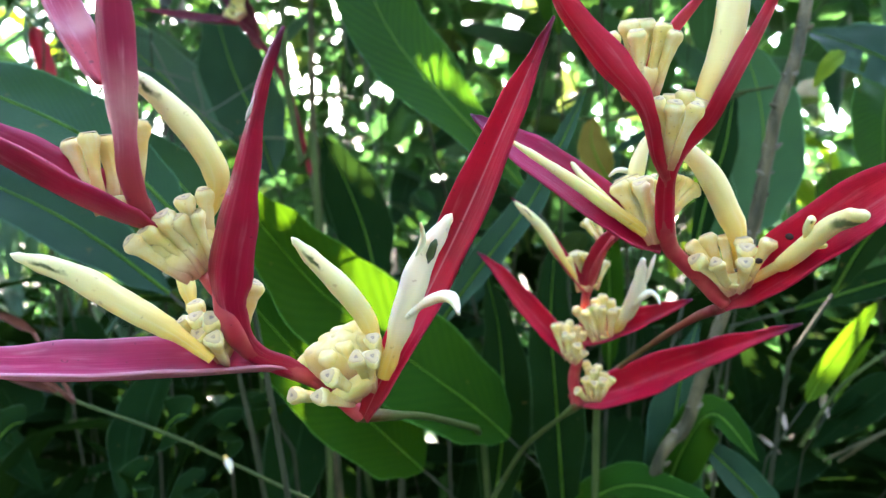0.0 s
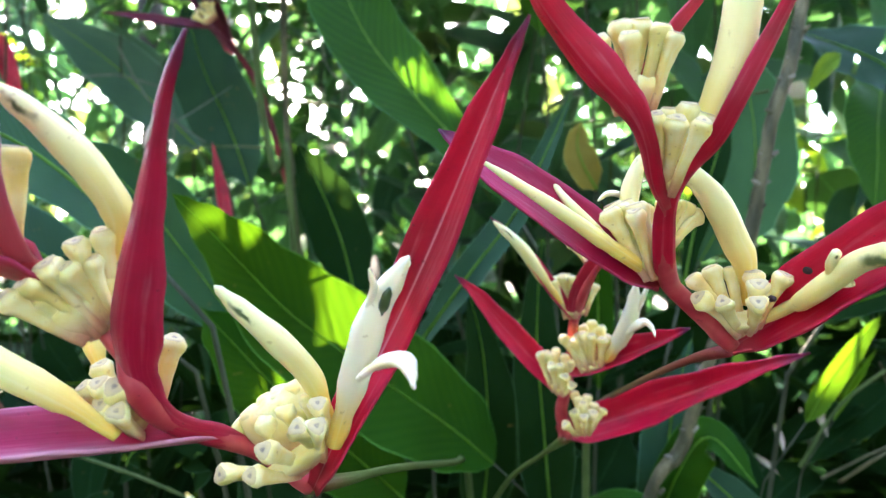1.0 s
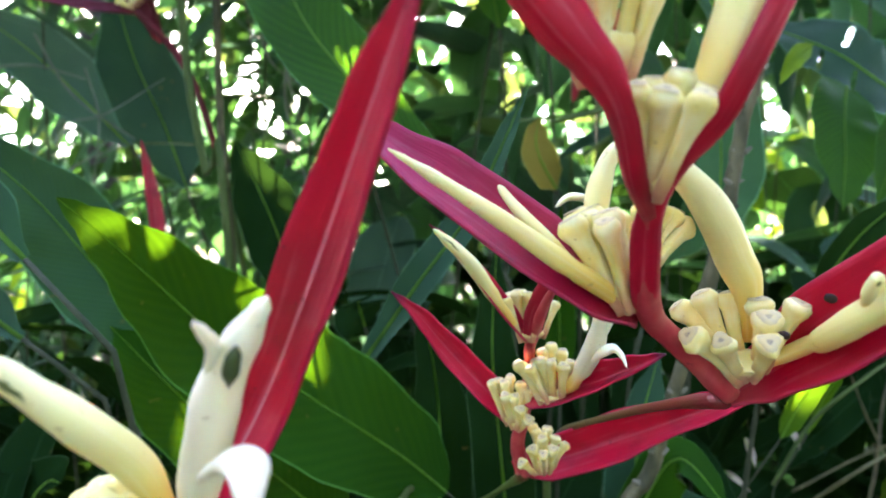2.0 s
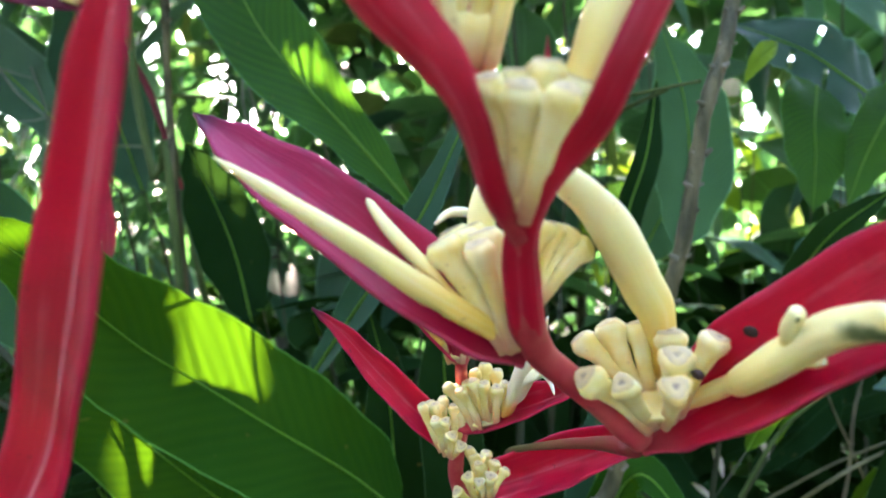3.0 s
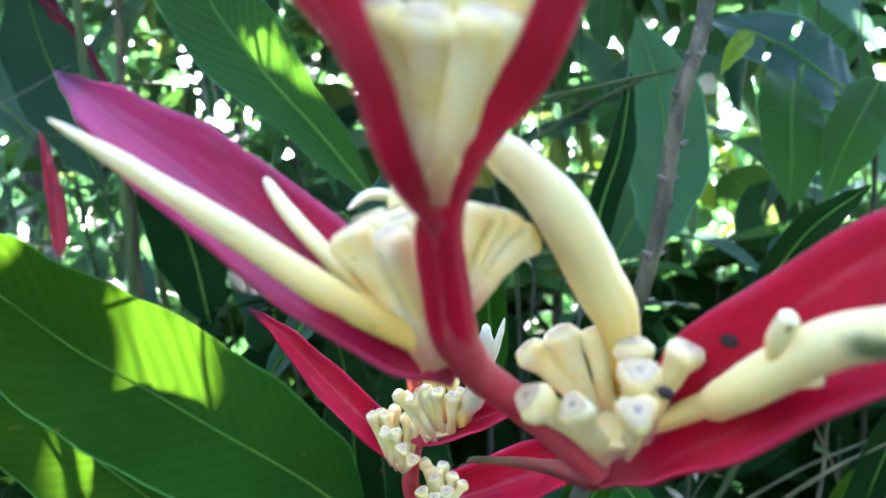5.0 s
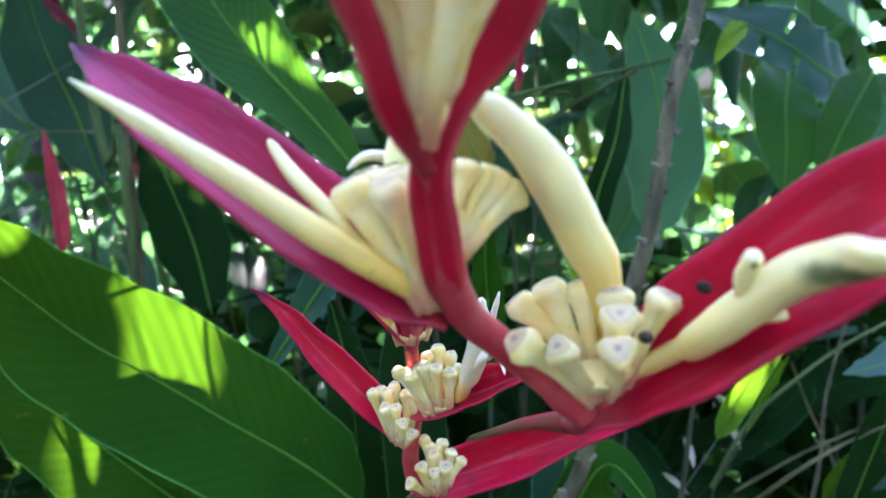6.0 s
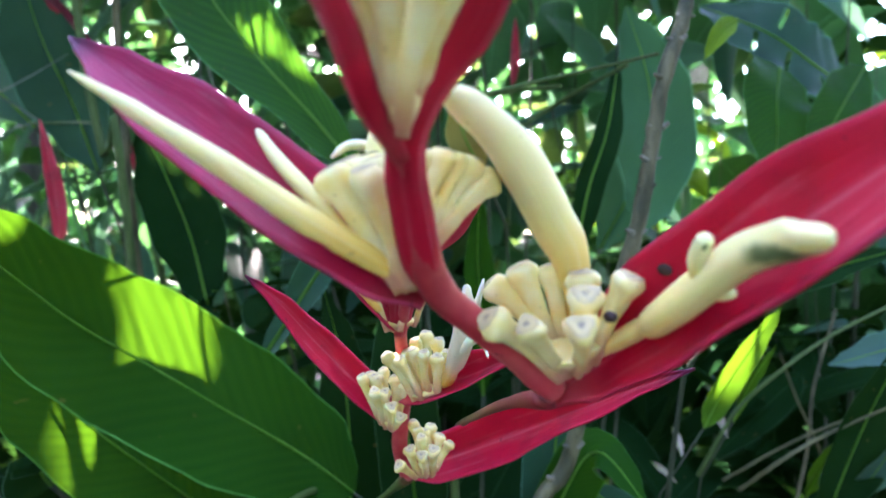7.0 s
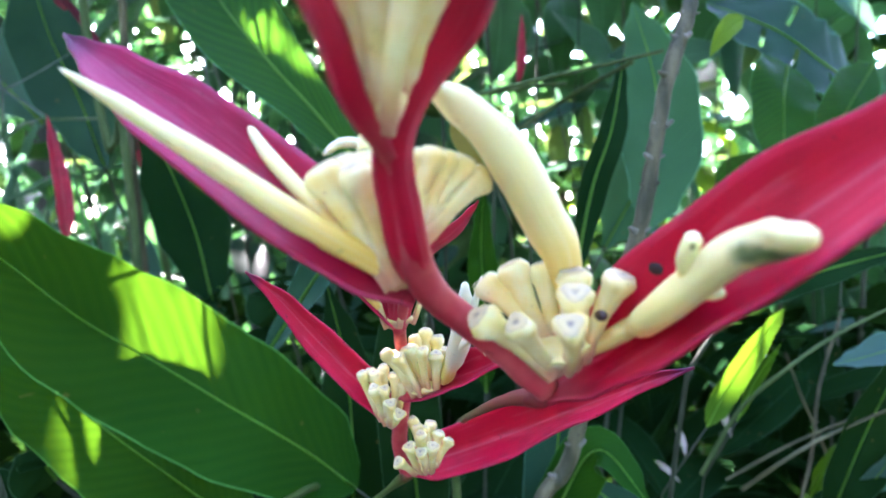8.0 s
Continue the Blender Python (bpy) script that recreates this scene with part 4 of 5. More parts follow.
leaf([(-0.1389, 0.3700, 1.2175), (-0.1709, 0.3800, 1.2466), (-0.2143, 0.3900, 1.2760), (-0.2802, 0.4000, 1.3041), (-0.3531, 0.4100, 1.3287)], 0.024, (0.1, -0.8, 0.5), "broad shaded green leaf behind the pink bracts", LEAF_SHADE)
leaf([(-0.1751, 0.4300, 1.1770), (-0.2231, 0.4400, 1.2100), (-0.2734, 0.4500, 1.2371), (-0.3609, 0.4600, 1.2741)], 0.022, (0.1, -0.8, 0.5), "blue-green leaf in the shade", LEAF_BLUE)
leaf([(-0.1132, 0.4700, 1.1525), (-0.1507, 0.4600, 1.2110), (-0.1773, 0.4500, 1.2503), (-0.2132, 0.4400, 1.2875)], 0.028, (0.2, -0.9, 0.4), "broad shaded green leaf beyond the glossy one", LEAF_SHADE, 0.15, 0.2, name="heliconia_leaf", rib=0.0007)
leaf([(0.0524, 0.5000, 0.9656), (0.0871, 0.4600, 1.0267), (0.1125, 0.4400, 1.0488), (0.1416, 0.4200, 1.0489), (0.1639, 0.4000, 1.0399)], 0.022, (0.1, -0.5, 0.9), "broad green leaf low down", LEAF, 0.1)
leaf([(0.0786, 0.4800, 1.0029), (0.0713, 0.4600, 1.0950), (0.0672, 0.4500, 1.1567), (0.0719, 0.4500, 1.2156)], 0.018, (0.1, -1, 0.1), "upright dark green leaf", LEAF_DEEP_SHADE)
leaf([(0.0291, 0.5200, 0.9905), (0.0377, 0.5000, 1.0692), (0.0362, 0.4900, 1.1366), (0.0270, 0.4900, 1.1852)], 0.020, (0.2, -1, 0.1), "upright dark green leaf", LEAF_DEEP_SHADE)
leaf([(0.1590, 0.5000, 0.9772), (0.1538, 0.4800, 1.0457), (0.1552, 0.4700, 1.0992), (0.1693, 0.4700, 1.1490)], 0.019, (-0.3, -1, 0.1), "upright blue-green leaf, partly shaded", LEAF_BLUE)
leaf([(0.2444, 0.5000, 0.9847), (0.2080, 0.4800, 1.0294), (0.1813, 0.4700, 1.0565), (0.1573, 0.4600, 1.0788)], 0.013, (0.2, -1, 0.3), "small blue-green leaf low down", LEAF_BLUE)
leaf([(0.2418, 0.4700, 1.0935), (0.2522, 0.4650, 1.1161), (0.2639, 0.4550, 1.1412), (0.2793, 0.4500, 1.1643)], 0.0074, (0.1, -0.8, 0.5), "narrow green leaf lit by the sun and brightened in colour", LEAF_LIT, 0.25, 0.15, [(0, 0.05), (0.05, 0.5), (0.13, 0.88), (0.3, 1.0), (0.6, 0.9), (0.85, 0.5), (1, 0.01)], rib=0.0005)
leaf([(0.4187, 0.6600, 1.3455), (0.3957, 0.6300, 1.3103), (0.3883, 0.6200, 1.2763), (0.3781, 0.6100, 1.2322)], 0.034, (0.1, -1, 0.2), "rounded green leaf hanging down", LEAF_LIGHTENED, 0.1, 0.1, [(0, 0.3), (0.08, 0.8), (0.3, 1.0), (0.6, 0.9), (0.85, 0.45), (1, 0.01)], foot=False)
leaf([(0.4990, 0.6600, 1.3444), (0.4537, 0.6300, 1.3045), (0.4303, 0.6200, 1.2752), (0.4073, 0.6100, 1.2380)], 0.026, (0.1, -1, 0.2), "rounded green leaf hanging down", LEAF_LIGHTENED, 0.1, 0.1, foot=False)
leaf([(0.1751, 0.5000, 1.1791), (0.1911, 0.5100, 1.2342), (0.2089, 0.5200, 1.2740), (0.2297, 0.5500, 1.3285)], 0.010, (0.2, -1, 0.2), "narrow dark upright leaf", LEAF_DEEP_SHADE)
leaf([(0.2753, 0.7317, 1.1910), (0.3232, 0.7449, 1.2674), (0.3430, 0.7581, 1.3367), (0.3450, 0.7845, 1.4247)], 0.0396, (0.1, -1, 0.2), "green leaf deep behind the knotty stem", LEAF_MID)
leaf([(0.2597, 0.5200, 1.1514), (0.2912, 0.5000, 1.1664), (0.3300, 0.4900, 1.1793), (0.3787, 0.4800, 1.1914)], 0.012, (0.1, -0.8, 0.5), "dark leaf under the broad bract", LEAF_DEEP_SHADE)
leaf([(0.3279, 0.5000, 0.9980), (0.3453, 0.4900, 1.0583), (0.3614, 0.4800, 1.1057), (0.3837, 0.4700, 1.1507)], 0.026, (0.3, -0.9, 0.3), "dark green leaf, half turned away", LEAF_DEEP_SHADE)
leaf([(0.1427, 0.4800, 1.0146), (0.1556, 0.4600, 1.0674), (0.1722, 0.4500, 1.0913), (0.1912, 0.4300, 1.0672)], 0.016, (0.1, -0.8, 0.5), "green leaf with drooping tip", LEAF)
leaf([(0.1264, 0.5500, 1.1012), (0.1253, 0.5400, 1.1638), (0.1233, 0.5300, 1.2014), (0.1251, 0.5200, 1.2406)], 0.011, (0.1, -1, 0.1), "upright leaf with a bright rim", LEAF)
leaf([(-0.0632, 0.6000, 1.1659), (-0.0760, 0.6100, 1.2186), (-0.0960, 0.6200, 1.2688), (-0.1149, 0.6300, 1.3069)], 0.026, (0.2, -1, 0.2), "dark leaf with sunlit upper rim", LEAF_DEEP_SHADE)
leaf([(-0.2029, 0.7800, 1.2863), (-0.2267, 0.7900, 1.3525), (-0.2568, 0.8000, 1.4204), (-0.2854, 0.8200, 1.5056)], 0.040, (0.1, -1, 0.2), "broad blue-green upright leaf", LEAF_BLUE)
leaf([(-0.2661, 0.8000, 1.3316), (-0.3312, 0.8200, 1.3972), (-0.3933, 0.8400, 1.4530), (-0.4762, 0.8600, 1.5114)], 0.036, (0.2, -1, 0.4), "broad blue-green slanting leaf", LEAF_PALE_HAZE)
leaf([(0.1213, 0.7500, 1.4320), (0.1179, 0.7600, 1.4708), (0.1192, 0.7800, 1.5268), (0.1273, 0.8000, 1.6103)], 0.03, (0.1, -1, 0.2), "green upright leaf, lightened in colour for sunlight", LEAF_LIGHTENED)
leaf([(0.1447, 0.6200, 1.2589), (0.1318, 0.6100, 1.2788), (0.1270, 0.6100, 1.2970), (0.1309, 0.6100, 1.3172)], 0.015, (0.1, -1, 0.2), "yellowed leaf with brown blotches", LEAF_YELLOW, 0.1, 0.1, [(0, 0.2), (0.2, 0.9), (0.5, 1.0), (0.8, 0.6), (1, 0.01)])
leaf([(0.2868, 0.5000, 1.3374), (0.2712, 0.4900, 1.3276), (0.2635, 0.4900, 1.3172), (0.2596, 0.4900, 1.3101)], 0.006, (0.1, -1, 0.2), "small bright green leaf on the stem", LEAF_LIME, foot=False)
leaf([(0.2548, 0.4600, 1.1675), (0.2663, 0.4500, 1.1972), (0.2800, 0.4400, 1.2190), (0.3054, 0.4300, 1.2394)], 0.011, (0.1, -0.9, 0.3), "dark leaf behind the broad bract", LEAF_DEEP_SHADE)
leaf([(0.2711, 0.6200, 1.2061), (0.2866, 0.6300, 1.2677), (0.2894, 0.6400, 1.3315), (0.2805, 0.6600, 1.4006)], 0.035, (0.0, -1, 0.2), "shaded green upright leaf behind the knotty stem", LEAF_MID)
leaf([(-0.0923, 0.7000, 1.1902), (-0.1046, 0.7100, 1.2375), (-0.1234, 0.7200, 1.2862), (-0.1428, 0.7300, 1.3241)], 0.026, (0.1, -1, 0.2), "upright leaf, darkened in colour for shade", LEAF_DEEP_SHADE)
leaf([(0.4158, 0.4900, 1.1304), (0.3840, 0.4800, 1.1326), (0.3617, 0.4800, 1.1293), (0.3424, 0.4800, 1.1254), (0.3266, 0.4800, 1.1228)], 0.012, (0.1, -0.7, 0.7), "pale blue-green pointed leaf beside the thicket", LEAF_PALE_HAZE, 0.2, 0.1, rib=0.0006)
leaf([(0.3372, 0.5200, 1.0263), (0.3410, 0.5100, 1.0462), (0.3473, 0.5000, 1.0652), (0.3544, 0.4900, 1.0860)], 0.011, (0.2, -0.9, 0.3), "green leaf low in the thicket, backlight put into its colour", LEAF_LIT, 0.2, 0.15, rib=0.0006)
leaf([(0.3576, 0.5000, 1.0325), (0.3644, 0.4900, 1.0515), (0.3693, 0.4800, 1.0712)], 0.010, (0.1, -0.9, 0.4), "blue-green leaf low in the thicket", LEAF_PALE_HAZE, 0.2, 0.1, rib=0.0006)
leaf([(0.2766, 0.5000, 1.0861), (0.2796, 0.4950, 1.1001), (0.2853, 0.4900, 1.1162), (0.2945, 0.4800, 1.1377)], 0.0042, (0.2, -0.9, 0.3), "slender green leaf beside the sunlit one", LEAF_LIT, 0.25, 0.15, rib=0.0005)
leaf([(0.4033, 0.5300, 1.0859), (0.3982, 0.5300, 1.0748), (0.3943, 0.5300, 1.0535)], 0.006, (0.1, -0.9, 0.3), "small yellow-green leaf hanging low", LEAF_LIME, foot=False)
for pts, w in (([(0.2543, 0.5400, 1.0735), (0.2570, 0.5400, 1.0648), (0.2562, 0.5300, 1.0555)], 0.0034), ([(0.2345, 0.5300, 1.0544), (0.2415, 0.5300, 1.0483), (0.2479, 0.5200, 1.0419)], 0.0022), ([(0.2920, 0.5400, 1.0837), (0.2887, 0.5400, 1.0753), (0.2887, 0.5300, 1.0656)], 0.0036)):
    leaf(pts, w, (0.3, -0.9, 0.3), "withered pale brown leaf caught in the thicket", DEAD_LEAF, 0.5, 0.3, rib=0.0004, foot=False)
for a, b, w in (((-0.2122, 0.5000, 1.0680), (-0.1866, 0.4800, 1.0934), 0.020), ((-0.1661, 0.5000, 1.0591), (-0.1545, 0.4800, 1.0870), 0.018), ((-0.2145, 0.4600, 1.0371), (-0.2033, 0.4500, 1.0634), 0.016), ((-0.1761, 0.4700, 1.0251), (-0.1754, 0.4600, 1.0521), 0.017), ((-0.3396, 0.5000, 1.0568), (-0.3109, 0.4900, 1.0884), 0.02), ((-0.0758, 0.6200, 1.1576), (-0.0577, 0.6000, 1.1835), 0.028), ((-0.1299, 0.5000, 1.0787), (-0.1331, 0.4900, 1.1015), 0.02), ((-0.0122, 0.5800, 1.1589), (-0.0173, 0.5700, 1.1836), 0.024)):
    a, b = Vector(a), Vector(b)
    leaf([a, a.lerp(b, 0.35) + Vector((0, -0.004, 0.002)), a.lerp(b, 0.7), b + Vector((0.004, -0.004, -0.006))], w, (0.1, -0.75, 0.7), "rounded green leaf, shade put into its colour", LEAF_DEEP_SHADE, 0.08, 0.1, [(0, 0.3), (0.12, 0.85), (0.4, 1.0), (0.7, 0.75), (0.9, 0.3), (1, 0.01)])


# ---- slit leaf high up, far side ----
def build_slit_leaf():
    """A large leaf with slits between its side ribs."""
    pts = [(0.5281, 0.7200, 1.3368), (0.4789, 0.7000, 1.3573), (0.4400, 0.7000, 1.3843), (0.4015, 0.7100, 1.4062), (0.3813, 0.7300, 1.4237)]
    ob = leaf(pts, 0.052, (0.15, -0.9, 0.5), "large blue-green leaf with slits along its ribs", LEAF_BLUE, 0.12, 0.25, [(0, 0.5), (0.1, 0.9), (0.35, 1.0), (0.7, 0.8), (0.9, 0.4), (1, 0.02)], "slit_leaf", 0.002)
    me = ob.children[0].data
    bm = bmesh.new()
    bm.from_mesh(me)
    bm.faces.ensure_lookup_table()
    bmesh.ops.delete(bm, geom=[f for f in bm.faces if (f.index // 14 in (10, 18, 26) and f.index % 14 in (1, 2, 3, 4, 5)) or (f.index // 14 == 22 and f.index % 14 in (9, 10, 11, 12))], context="FACES")
    bm.to_mesh(me)
    bm.free()


build_slit_leaf()


# ---- stems ----
def stem(name, pts, r0, r1, material, label, knots=0):
    ob = thing(name, label, "stem", "stems")
    part("stem", tube("stem", pts, [(0, r0), (1, r1)], material, 10, 240 if knots > 20 else 60, 1.0, (0, -1, 0), 0.0, 0.28 if knots > 20 else 0.15), ob)
    line = spline(pts, knots * 2) if knots else []
    for i in range(1, knots * 2, 2):
        c = line[i] + Vector((0, 0, 0.004 * math.sin(i * 2.3)))
        for side in (-1, 1):
            k = r0 * (0.55 + 0.25 * math.sin(i * 1.7 + side))
            part("knot", tube("knot", [c + Vector((side * r0 * 0.5, -r0 * 0.4, -k * 0.3)), c + Vector((side * r0 * 1.0, -r0 * 0.5, 0)), c + Vector((side * (r0 + k * 0.55), -r0 * 0.5, k * 0.5))], [(0, k * 0.7), (0.5, k * 0.42), (0.85, k * 0.36), (1, k * 0.12)], KNOB if i % 3 else material, 8, 6), ob)
    return ob


stem("knotty_stem", [(0.10, 0.60, 0.0), (0.1188, 0.4600, 0.9358), (0.1538, 0.4400, 1.0959), (0.1757, 0.4350, 1.1660), (0.1904, 0.4300, 1.2146), (0.2011, 0.4300, 1.2643), (0.2080, 0.4300, 1.2912), (0.2221, 0.4350, 1.3270), (0.2470, 0.4500, 1.4226)], 0.0042, 0.0040, BARK, "grey-green knotty upright stem", 75)
stem("green_stem", [(-0.12, 0.75, 0.0), (-0.1140, 0.6000, 1.1931), (-0.1283, 0.6000, 1.2711), (-0.1404, 0.6000, 1.3525), (-0.1463, 0.6000, 1.4857)], 0.004, 0.003, TWIG, "thin green upright stem")
stem("grey_stem", [(-0.08, 0.75, 0.0), (-0.1164, 0.6200, 1.1918), (-0.1182, 0.6200, 1.2725), (-0.1228, 0.6200, 1.3277), (-0.1216, 0.6200, 1.4964)], 0.0040, 0.003, BARK, "thin grey upright stem", 8)
scrap = stem("twig", [(-0.2601, 0.3600, 1.1537), (-0.2087, 0.3800, 1.1219), (-0.1594, 0.3900, 1.0989), (-0.1307, 0.4000, 1.0807), (-0.0735, 0.4100, 1.0480)], 0.0010, 0.0009, TWIG, "thin leaning green twig with a white scrap")
part("bud_scrap", blade("bud_scrap", [(-0.1309, 0.3980, 1.0843), (-0.1274, 0.3960, 1.0797), (-0.1265, 0.3960, 1.0744)], [(0, 0.0008), (0.5, 0.0022), (1, 0.0006)], (0.3, -1, 0.2), 0.5, FLOWER_WHITE, 8, 6), scrap, "white papery scrap")
stem("twig", [(0.1201, 0.5200, 1.2955), (0.1587, 0.5000, 1.3009), (0.1904, 0.4800, 1.3039), (0.2060, 0.4350, 1.2997)], 0.0014, 0.0010, TWIG, "thin green side twig of the stem")
stem("twig", [(0.1614, 0.6000, 1.2835), (0.1999, 0.5800, 1.3062), (0.2154, 0.5000, 1.3103)], 0.0018, 0.0014, TWIG, "thin green slanting twig")
stem("twig", [(-0.1310, 0.6200, 1.3394), (-0.1177, 0.6200, 1.3413), (-0.0978, 0.6300, 1.3421), (-0.0793, 0.6400, 1.3411)], 0.0016, 0.0012, TWIG, "short bent green twig")
stem("twig", [(-0.2209, 0.7000, 1.3182), (-0.1922, 0.6900, 1.3164), (-0.1434, 0.6200, 1.3035)], 0.0012, 0.0012, TWIG, "thin green twig growing level")
stem("twig", [(0.1160, 0.6600, 1.3223), (0.1586, 0.6400, 1.3222), (0.1819, 0.6200, 1.3224), (0.2032, 0.6000, 1.3200)], 0.0015, 0.0012, TWIG, "thin green twig growing level")
stem("twig", [(-0.3064, 0.7000, 1.4196), (-0.2835, 0.7200, 1.3677), (-0.2364, 0.7400, 1.3285)], 0.0011, 0.0008, PALE_TWIG, "thin pale twig crossing the thicket")
stem("twig", [(-0.3568, 0.7000, 1.3893), (-0.3182, 0.7200, 1.3969), (-0.2819, 0.7400, 1.3884)], 0.0012, 0.0008, PALE_TWIG, "thin pale twig crossing the thicket")
stem("twig", [(-0.2773, 0.7000, 1.3402), (-0.2533, 0.7200, 1.3512), (-0.2074, 0.7400, 1.3866)], 0.0009, 0.0006, PALE_TWIG, "thin pale twig crossing the thicket")
stem("twig", [(-0.2948, 0.7000, 1.2745), (-0.2809, 0.7200, 1.3046), (-0.2391, 0.7400, 1.3264)], 0.0009, 0.0006, PALE_TWIG, "thin pale twig crossing the thicket")
stem("twig", [(-0.2631, 0.7000, 1.3882), (-0.2613, 0.7200, 1.3461), (-0.2780, 0.7400, 1.2852)], 0.0010, 0.0007, PALE_TWIG, "thin pale twig crossing the thicket")
stem("twig", [(-0.0752, 0.7000, 1.4150), (-0.0887, 0.7200, 1.3576), (-0.0734, 0.7400, 1.2787)], 0.0013, 0.0009, PALE_TWIG, "thin pale twig crossing the thicket")
stem("twig", [(-0.1076, 0.7000, 1.4362), (-0.1005, 0.7200, 1.3952), (-0.0619, 0.7400, 1.3667)], 0.0011, 0.0008, PALE_TWIG, "thin pale twig crossing the thicket")
stem("twig", [(-0.1145, 0.7000, 1.4570), (-0.0922, 0.7200, 1.4056), (-0.0792, 0.7400, 1.3423)], 0.0014, 0.0010, PALE_TWIG, "thin pale twig crossing the thicket")
stem("stalk", [(0.3110, 0.5800, 1.0173), (0.3634, 0.5700, 1.0466), (0.4179, 0.5600, 1.0686), (0.4774, 0.5500, 1.0882)], 0.0011, 0.0009, STRAW, "pale straw-coloured stalk low in the thicket")
stem("stalk", [(0.3891, 0.6200, 0.9543), (0.4064, 0.6200, 1.0177), (0.4145, 0.6200, 1.0727), (0.4434, 0.6300, 1.1347)], 0.0016, 0.0012, BARK, "grey dead stalk low in the thicket", 5)
stem("stalk", [(0.4577, 0.6600, 0.9301), (0.4415, 0.6500, 1.0001), (0.4120, 0.6400, 1.0587), (0.3919, 0.6300, 1.1001)], 0.0012, 0.0010, STRAW, "pale straw-coloured stalk low in the thicket")
stem("stalk", [(0.2522, 0.5000, 1.0542), (0.2725, 0.4900, 1.0955), (0.2966, 0.4800, 1.1214), (0.3294, 0.4800, 1.1407), (0.3707, 0.4700, 1.1622)], 0.0014, 0.0010, TWIG, "olive green stalk arching through the leaves")
stem("stalk", [(0.2792, 0.5000, 1.0429), (0.2946, 0.4800, 1.0668), (0.3218, 0.4800, 1.0797), (0.3637, 0.4800, 1.0937), (0.3912, 0.4800, 1.1003)], 0.0013, 0.0009, STRAW, "pale straw-coloured stalk low in the thicket")
stem("far_trunk", [(-0.78, 2.0, 0.0), (-0.80, 2.0, 0.9), (-0.83, 2.0, 1.6), (-0.86, 2.05, 2.6)], 0.045, 0.035, TRUNK, "pale grey trunk among the shrubs")
stem("far_trunk", [(-0.30, 2.3, 0.0), (-0.33, 2.3, 1.0), (-0.36, 2.3, 1.8), (-0.33, 2.3, 2.8)], 0.03, 0.02, TRUNK, "slim grey trunk among the shrubs")
stem("far_trunk", [(0.45, 1.6, 0.0), (0.46, 1.6, 1.0), (0.50, 1.6, 1.7), (0.52, 1.6, 2.6)], 0.014, 0.010, BARK, "slim grey-green trunk among the shrubs")


# ---- flower heads and bracts farther off ----
def build_spray_d():
    ob = thing("heliconia_flower", "dark maroon heliconia flower head among the leaves", "flower", "heliconia flowers")
    rachis(ob, [(-0.1469, 0.7200, 1.2792), (-0.1599, 0.6900, 1.3579), (-0.1771, 0.6700, 1.3978), (-0.2008, 0.6600, 1.4240), (-0.2164, 0.6550, 1.4509)], [(0, 0.0030), (1, 0.0030)], "peduncle", MAROON)
    bract(ob, [(-0.1986, 0.6600, 1.4215), (-0.2267, 0.6550, 1.4227), (-0.2563, 0.6500, 1.4271), (-0.2912, 0.6400, 1.4324)], 0.008, (0, -0.7, 0.7), 0.6, MAROON)
    bract(ob, [(-0.1818, 0.6700, 1.4003), (-0.1886, 0.6650, 1.4255), (-0.1997, 0.6600, 1.4526), (-0.2084, 0.6500, 1.4815)], 0.010, (-0.5, -0.7, 0.3), 0.6, MAROON)
    cluster(ob, (-0.1975, 0.6580, 1.4280), [(-0.2100, 0.6550, 1.4366), (-0.2050, 0.6550, 1.4436), (-0.1981, 0.6550, 1.4435), (-0.2127, 0.6500, 1.4301)], 0.004)
    rachis(ob, [(-0.1469, 0.7200, 1.2792), (-0.06, 0.80, 0.6), (-0.06, 0.82, 0.0)], [(0, 0.003), (1, 0.005)], "stalk", TWIG)


build_spray_d()


def build_hanging_bract(pts, half, label, up):
    ob = thing("fallen_bract", label, "flower", "background bracts")
    bract(ob, pts, half, (0.6, -0.8, 0.1), 0.5, CORAL)
    rachis(ob, [pts[0], *up], [(0, 0.0016), (1, 0.0016)], "stalk", TWIG)


build_hanging_bract([(-0.2017, 0.6900, 1.2186), (-0.2018, 0.6900, 1.2482), (-0.2069, 0.6900, 1.2865), (-0.2119, 0.6900, 1.3200)], 0.0066, "single bright red bract hanging from a twig", [(-0.2053, 0.7000, 1.1904), (-0.2112, 0.7200, 1.1390), (-0.18, 0.75, 0.6), (-0.18, 0.75, 0.0)])
build_hanging_bract([(-0.4926, 0.8000, 1.4706), (-0.4831, 0.8000, 1.4369), (-0.4737, 0.8000, 1.4031), (-0.4709, 0.8000, 1.3761)], 0.010, "pink bract deep in the shade", [(-0.5324, 0.8200, 1.5125), (-0.6022, 0.8400, 1.5639)])
build_hanging_bract([(0.2311, 0.9000, 1.3877), (0.2335, 0.9000, 1.4148), (0.2369, 0.9000, 1.4485), (0.2391, 0.9000, 1.4687)], 0.008, "small red bract deep in the thicket", [(0.2298, 0.9000, 1.3539), (0.2251, 0.9200, 1.2182)])


